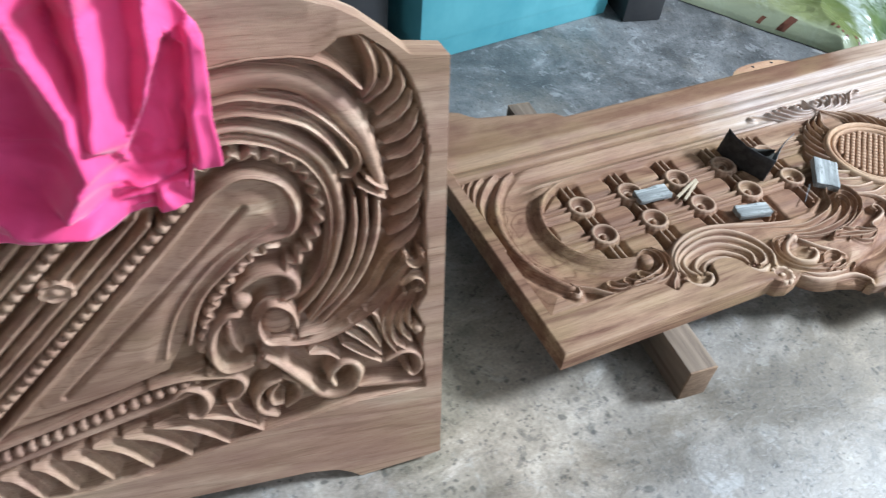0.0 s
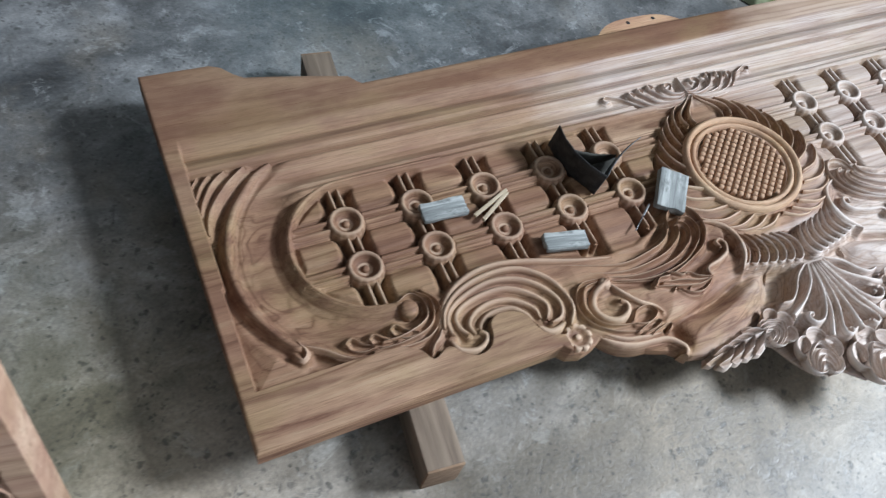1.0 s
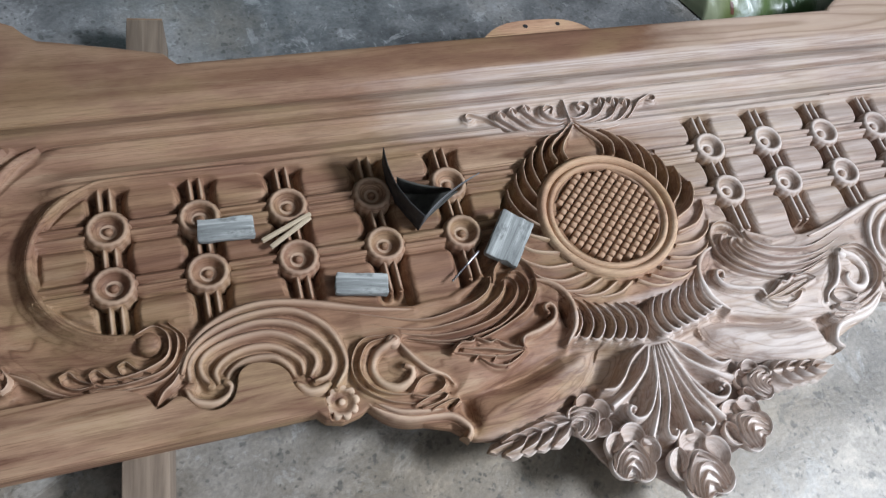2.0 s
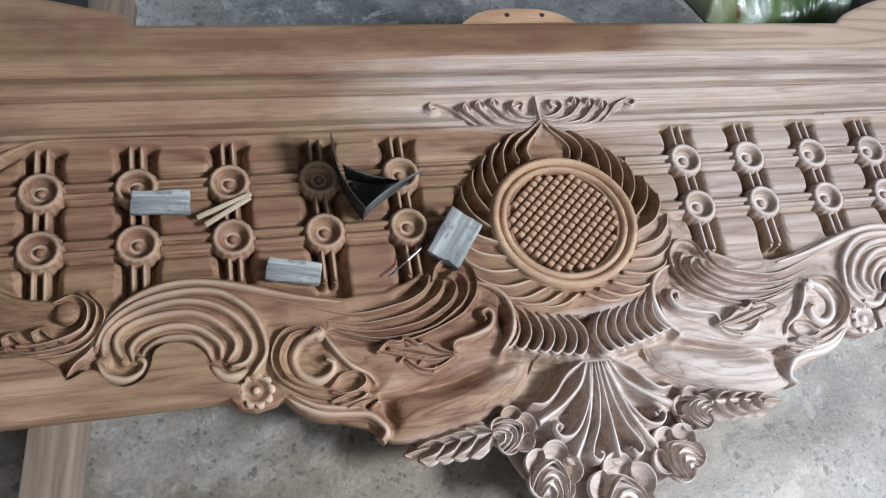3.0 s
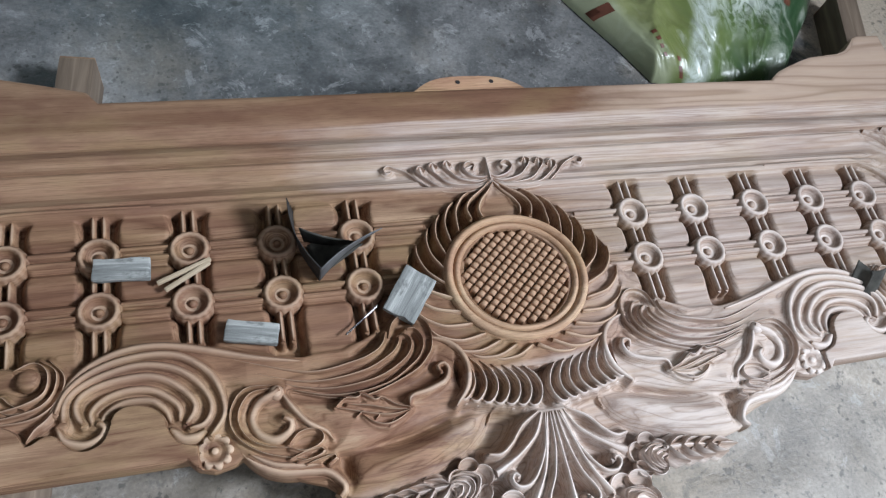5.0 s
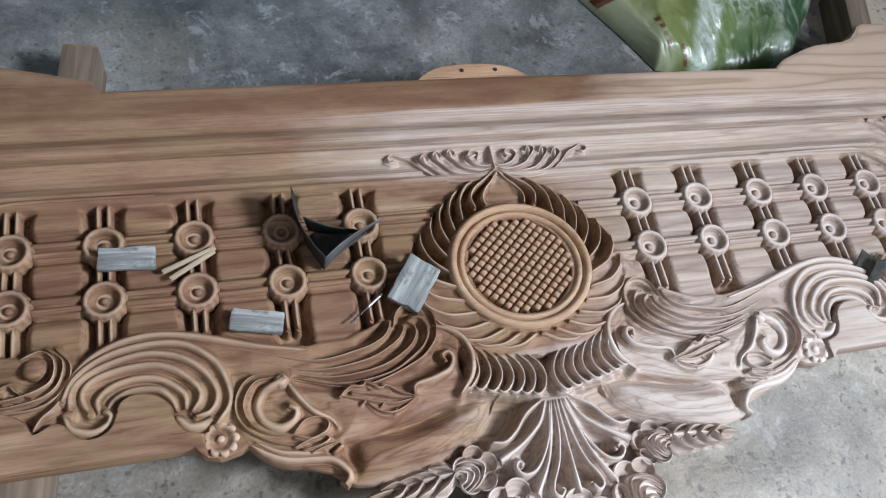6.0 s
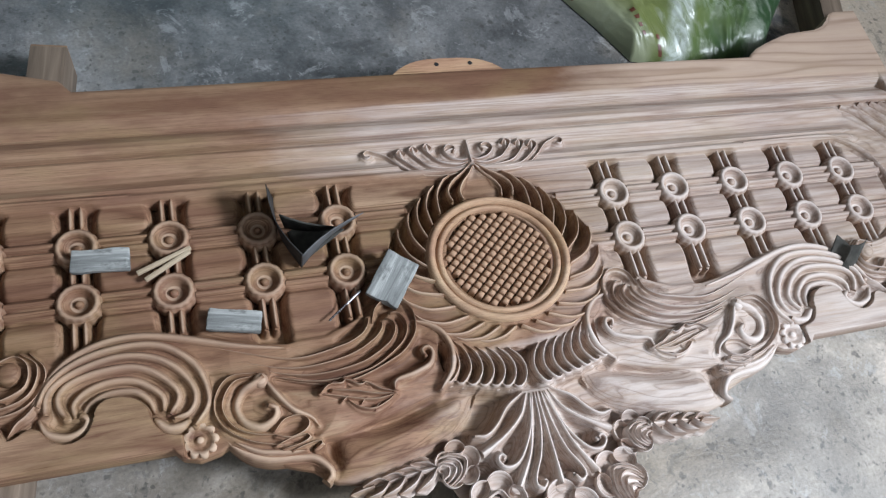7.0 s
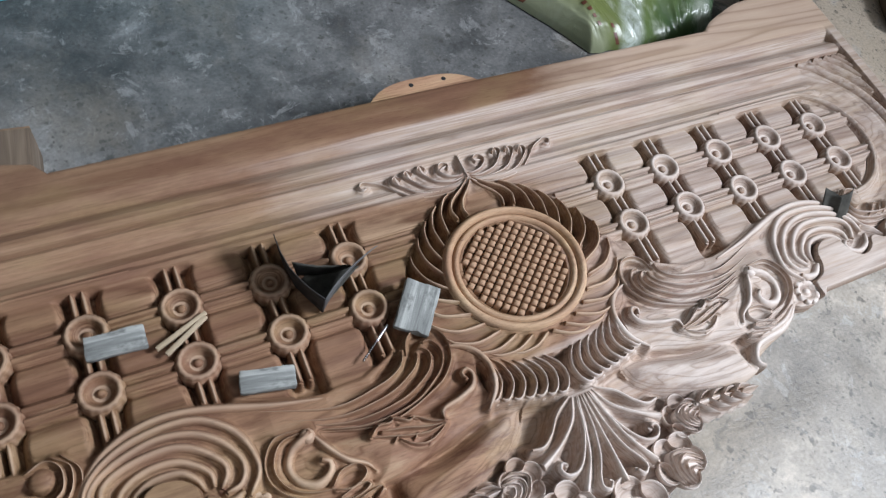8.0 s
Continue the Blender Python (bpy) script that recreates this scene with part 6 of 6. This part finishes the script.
def stick_pair():
    thing = tagged(new("wood_stick"), "split pale wooden stick lying on the lattice", "stick")
    thing.matrix_world = pose(-0.513, 0.050, TOP - 0.004, 0, 0, 27)
    for y, ln, turn in ((0.0055, 0.084, -4), (-0.0045, 0.076, 4)):
        ob = part("strip", box_mesh("strip", (ln, 0.0062, 0.007), STICK, 0.0015), thing)
        ob.location = (0, y, 0)
        ob.rotation_euler = (0, 0, radians(turn))


stick_pair()


def drill_bit():
    bit = tagged(new("drill_bit"), "thin steel bit with dark flutes beside the sanding block", "drill bit")
    bit.matrix_world = pose(-0.263, -0.052, TOP - 0.006, 90, 0, -53)
    bm = bmesh.new()
    bmesh.ops.create_cone(bm, cap_ends=True, segments=12, radius1=0.0021, radius2=0.0021, depth=0.030, matrix=Matrix.Translation((0, 0, -0.018)))
    part("shank", from_bm("shank", bm, STEEL, True), bit, "bright smooth steel shank")
    n, verts, faces = 40, [], []
    for i in range(n):
        z, a = -0.003 + 0.040 * i / (n - 1), 0.42 * i
        r = 0.0019 if i < n - 3 else 0.0019 * (n - 1 - i) / 3
        for k in range(8):
            q = a + k * math.pi / 4
            rr = r * (1.0 if k % 4 < 2 else 0.62)
            verts.append((rr * math.cos(q), rr * math.sin(q), z))
    for i in range(n - 1):
        for k in range(8):
            faces.append((i * 8 + k, i * 8 + (k + 1) % 8, (i + 1) * 8 + (k + 1) % 8, (i + 1) * 8 + k))
    part("flutes", mesh_of("flutes", verts, faces, FLUTE, True, 40), bit, "dark twisted flutes")


drill_bit()

# ---- things on the floor behind ----


def build_bag():
    bag = tagged(new("plastic_bag"), "crumpled glossy green plastic bag lying on the floor", "plastic bag")
    n, m = 150, 120
    verts, faces = [], []
    corners = ((0.17, 0.99), (0.475, 0.470), (0.80, 0.44), (1.22, 0.98))
    for j in range(m):
        for i in range(n):
            s, t = i / (n - 1), j / (m - 1)
            a = Vector(corners[0]).lerp(Vector(corners[1]), t)
            b = Vector(corners[3]).lerp(Vector(corners[2]), t)
            p = a.lerp(b, s)
            e = min(s, 1 - s, t, 1 - t)
            body = 0.055 * min(1, e / 0.2) ** 0.5
            q = Vector((s * 4.2, t * 2.6, 1.7))
            warp = q + Vector((noise.noise(q * 0.8), noise.noise(q * 0.9 + Vector((3, 1, 4))), 0)) * 0.9
            slack = 0.35 + 0.65 * math.exp(-((s - 0.42) / 0.10) ** 2)  # most crumpled along the middle
            ridge = (0.5 - abs(noise.noise(warp * 0.6))) * 0.040 + slack * ((0.5 - abs(noise.noise(warp * 1.9))) * 0.022 + (0.5 - abs(noise.noise(warp * 5.2))) * 0.010)
            verts.append((p.x + 0.010 * noise.noise(q * 1.4), p.y + 0.010 * noise.noise(q * 1.7 + Vector((5, 2, 1))), 0.003 + body + ridge * min(1, e / 0.07)))
    for j in range(m - 1):
        for i in range(n - 1):
            faces.append((j * n + i, (j + 1) * n + i, (j + 1) * n + i + 1, j * n + i + 1))
    part("film", mesh_of("film", verts, faces, BAG), bag)
    # printed marks too crumpled to read
    spots = np.array([v[:2] for v in verts])
    for cx, cy, wide, tall, bars in ((0.474, 0.56, 2, 4, 4), (0.530, 0.505, 2, 4, 3), (0.352, 0.65, 8, 5, 1), (0.868, 0.66, 6, 4, 1), (0.281, 0.69, 3, 3, 1), (0.300, 0.62, 3, 3, 1)):
        near = int(np.argmin(np.hypot(spots[:, 0] - cx, spots[:, 1] - cy)))
        j0, i0 = divmod(near, n)
        for k in range(bars):
            a0, i1 = min(j0 + k * 4, m - 4), min(max(i0, 1), n - 8)
            span = tall if bars == 1 else 2
            pts = [(verts[j * n + i][0], verts[j * n + i][1], verts[j * n + i][2] + 0.0012) for j in range(a0, min(a0 + span, m - 1) + 1) for i in range(i1, i1 + wide + 2)]
            w = wide + 2
            quads = [(j * w + i, (j + 1) * w + i, (j + 1) * w + i + 1, j * w + i + 1) for j in range(len(pts) // w - 1) for i in range(w - 1)]
            part("print_mark", mesh_of("print_mark", pts, quads, PRINT), bag)


build_bag()


def cyan_tub():
    tub = tagged(new("storage_tub"), "cyan plastic tub with dark scuffs on the floor", "tub")
    tub.matrix_world = pose(-0.46, 1.135, 0, 0, 0, 7)
    bm = bmesh.new()
    bmesh.ops.create_cube(bm, size=1.0)
    bmesh.ops.scale(bm, vec=(0.72, 0.5, 0.36), verts=bm.verts)
    bmesh.ops.translate(bm, vec=(0, 0, 0.18), verts=bm.verts)
    for v in bm.verts:
        if v.co.z < 0.1:
            v.co.x *= 0.95
            v.co.y *= 0.95
    top = [f for f in bm.faces if f.normal.z > 0.9]
    bmesh.ops.inset_region(bm, faces=top, thickness=0.012)
    bmesh.ops.translate(bm, vec=(0, 0, -0.3), verts=list({v for f in top for v in f.verts}))
    bmesh.ops.bevel(bm, geom=bm.edges[:], offset=0.006, segments=2, profile=0.6, affect="EDGES")
    part("shell", from_bm("shell", bm, CYAN, True), tub)
    part("rim", box_rim("rim", 0.74, 0.52, 0.016, 0.022, CYAN), tub).location = (0, 0, 0.352)


def box_rim(name, w, d, t, h, mat):
    bm = bmesh.new()
    for x, y, sx, sy in ((0, d / 2 - t / 2, w, t), (0, t / 2 - d / 2, w, t), (w / 2 - t / 2, 0, t, d - 2 * t), (t / 2 - w / 2, 0, t, d - 2 * t)):
        bmesh.ops.create_cube(bm, size=1.0, matrix=Matrix.Translation((x, y, 0)) @ Matrix.Diagonal((sx, sy, h, 1)))
    return from_bm(name, bm, mat, True)


cyan_tub()


def dark_crate(m, size, label):
    crate = tagged(new("crate"), label, "crate")
    crate.matrix_world = m
    part("body", box_mesh("body", size, DARK, 0.008), crate).location = (0, 0, size[2] / 2)
    part("lid", box_mesh("lid", (size[0] + 0.012, size[1] + 0.012, 0.02), DARK, 0.005), crate).location = (0, 0, size[2] + 0.01)


# plain boxes for an unidentified dark object and a dark leg
dark_crate(pose(-1.08, 1.10, 0, 0, 0, 4), (0.44, 0.40, 0.42), "dark box for an unidentified dark brown object beside the tub")
dark_crate(pose(0.02, 0.985, 0, 0, 0, -12), (0.13, 0.26, 0.10), "small dark box for a dark leg beside the tub")


def timber_offcut():
    """A short round-edged dark block for an unidentified shape past the board's end."""
    log = tagged(new("timber_offcut"), "dark brown block for an unidentified dark shape on the pale tan floor", "timber offcut")
    log.matrix_world = pose(1.53, 0.47, 0, 0, 0, 62)
    part("block", box_mesh("block", (0.44, 0.24, 0.09), OFFCUT, 0.03, 4), log).location = (0, 0, 0.045)


timber_offcut()
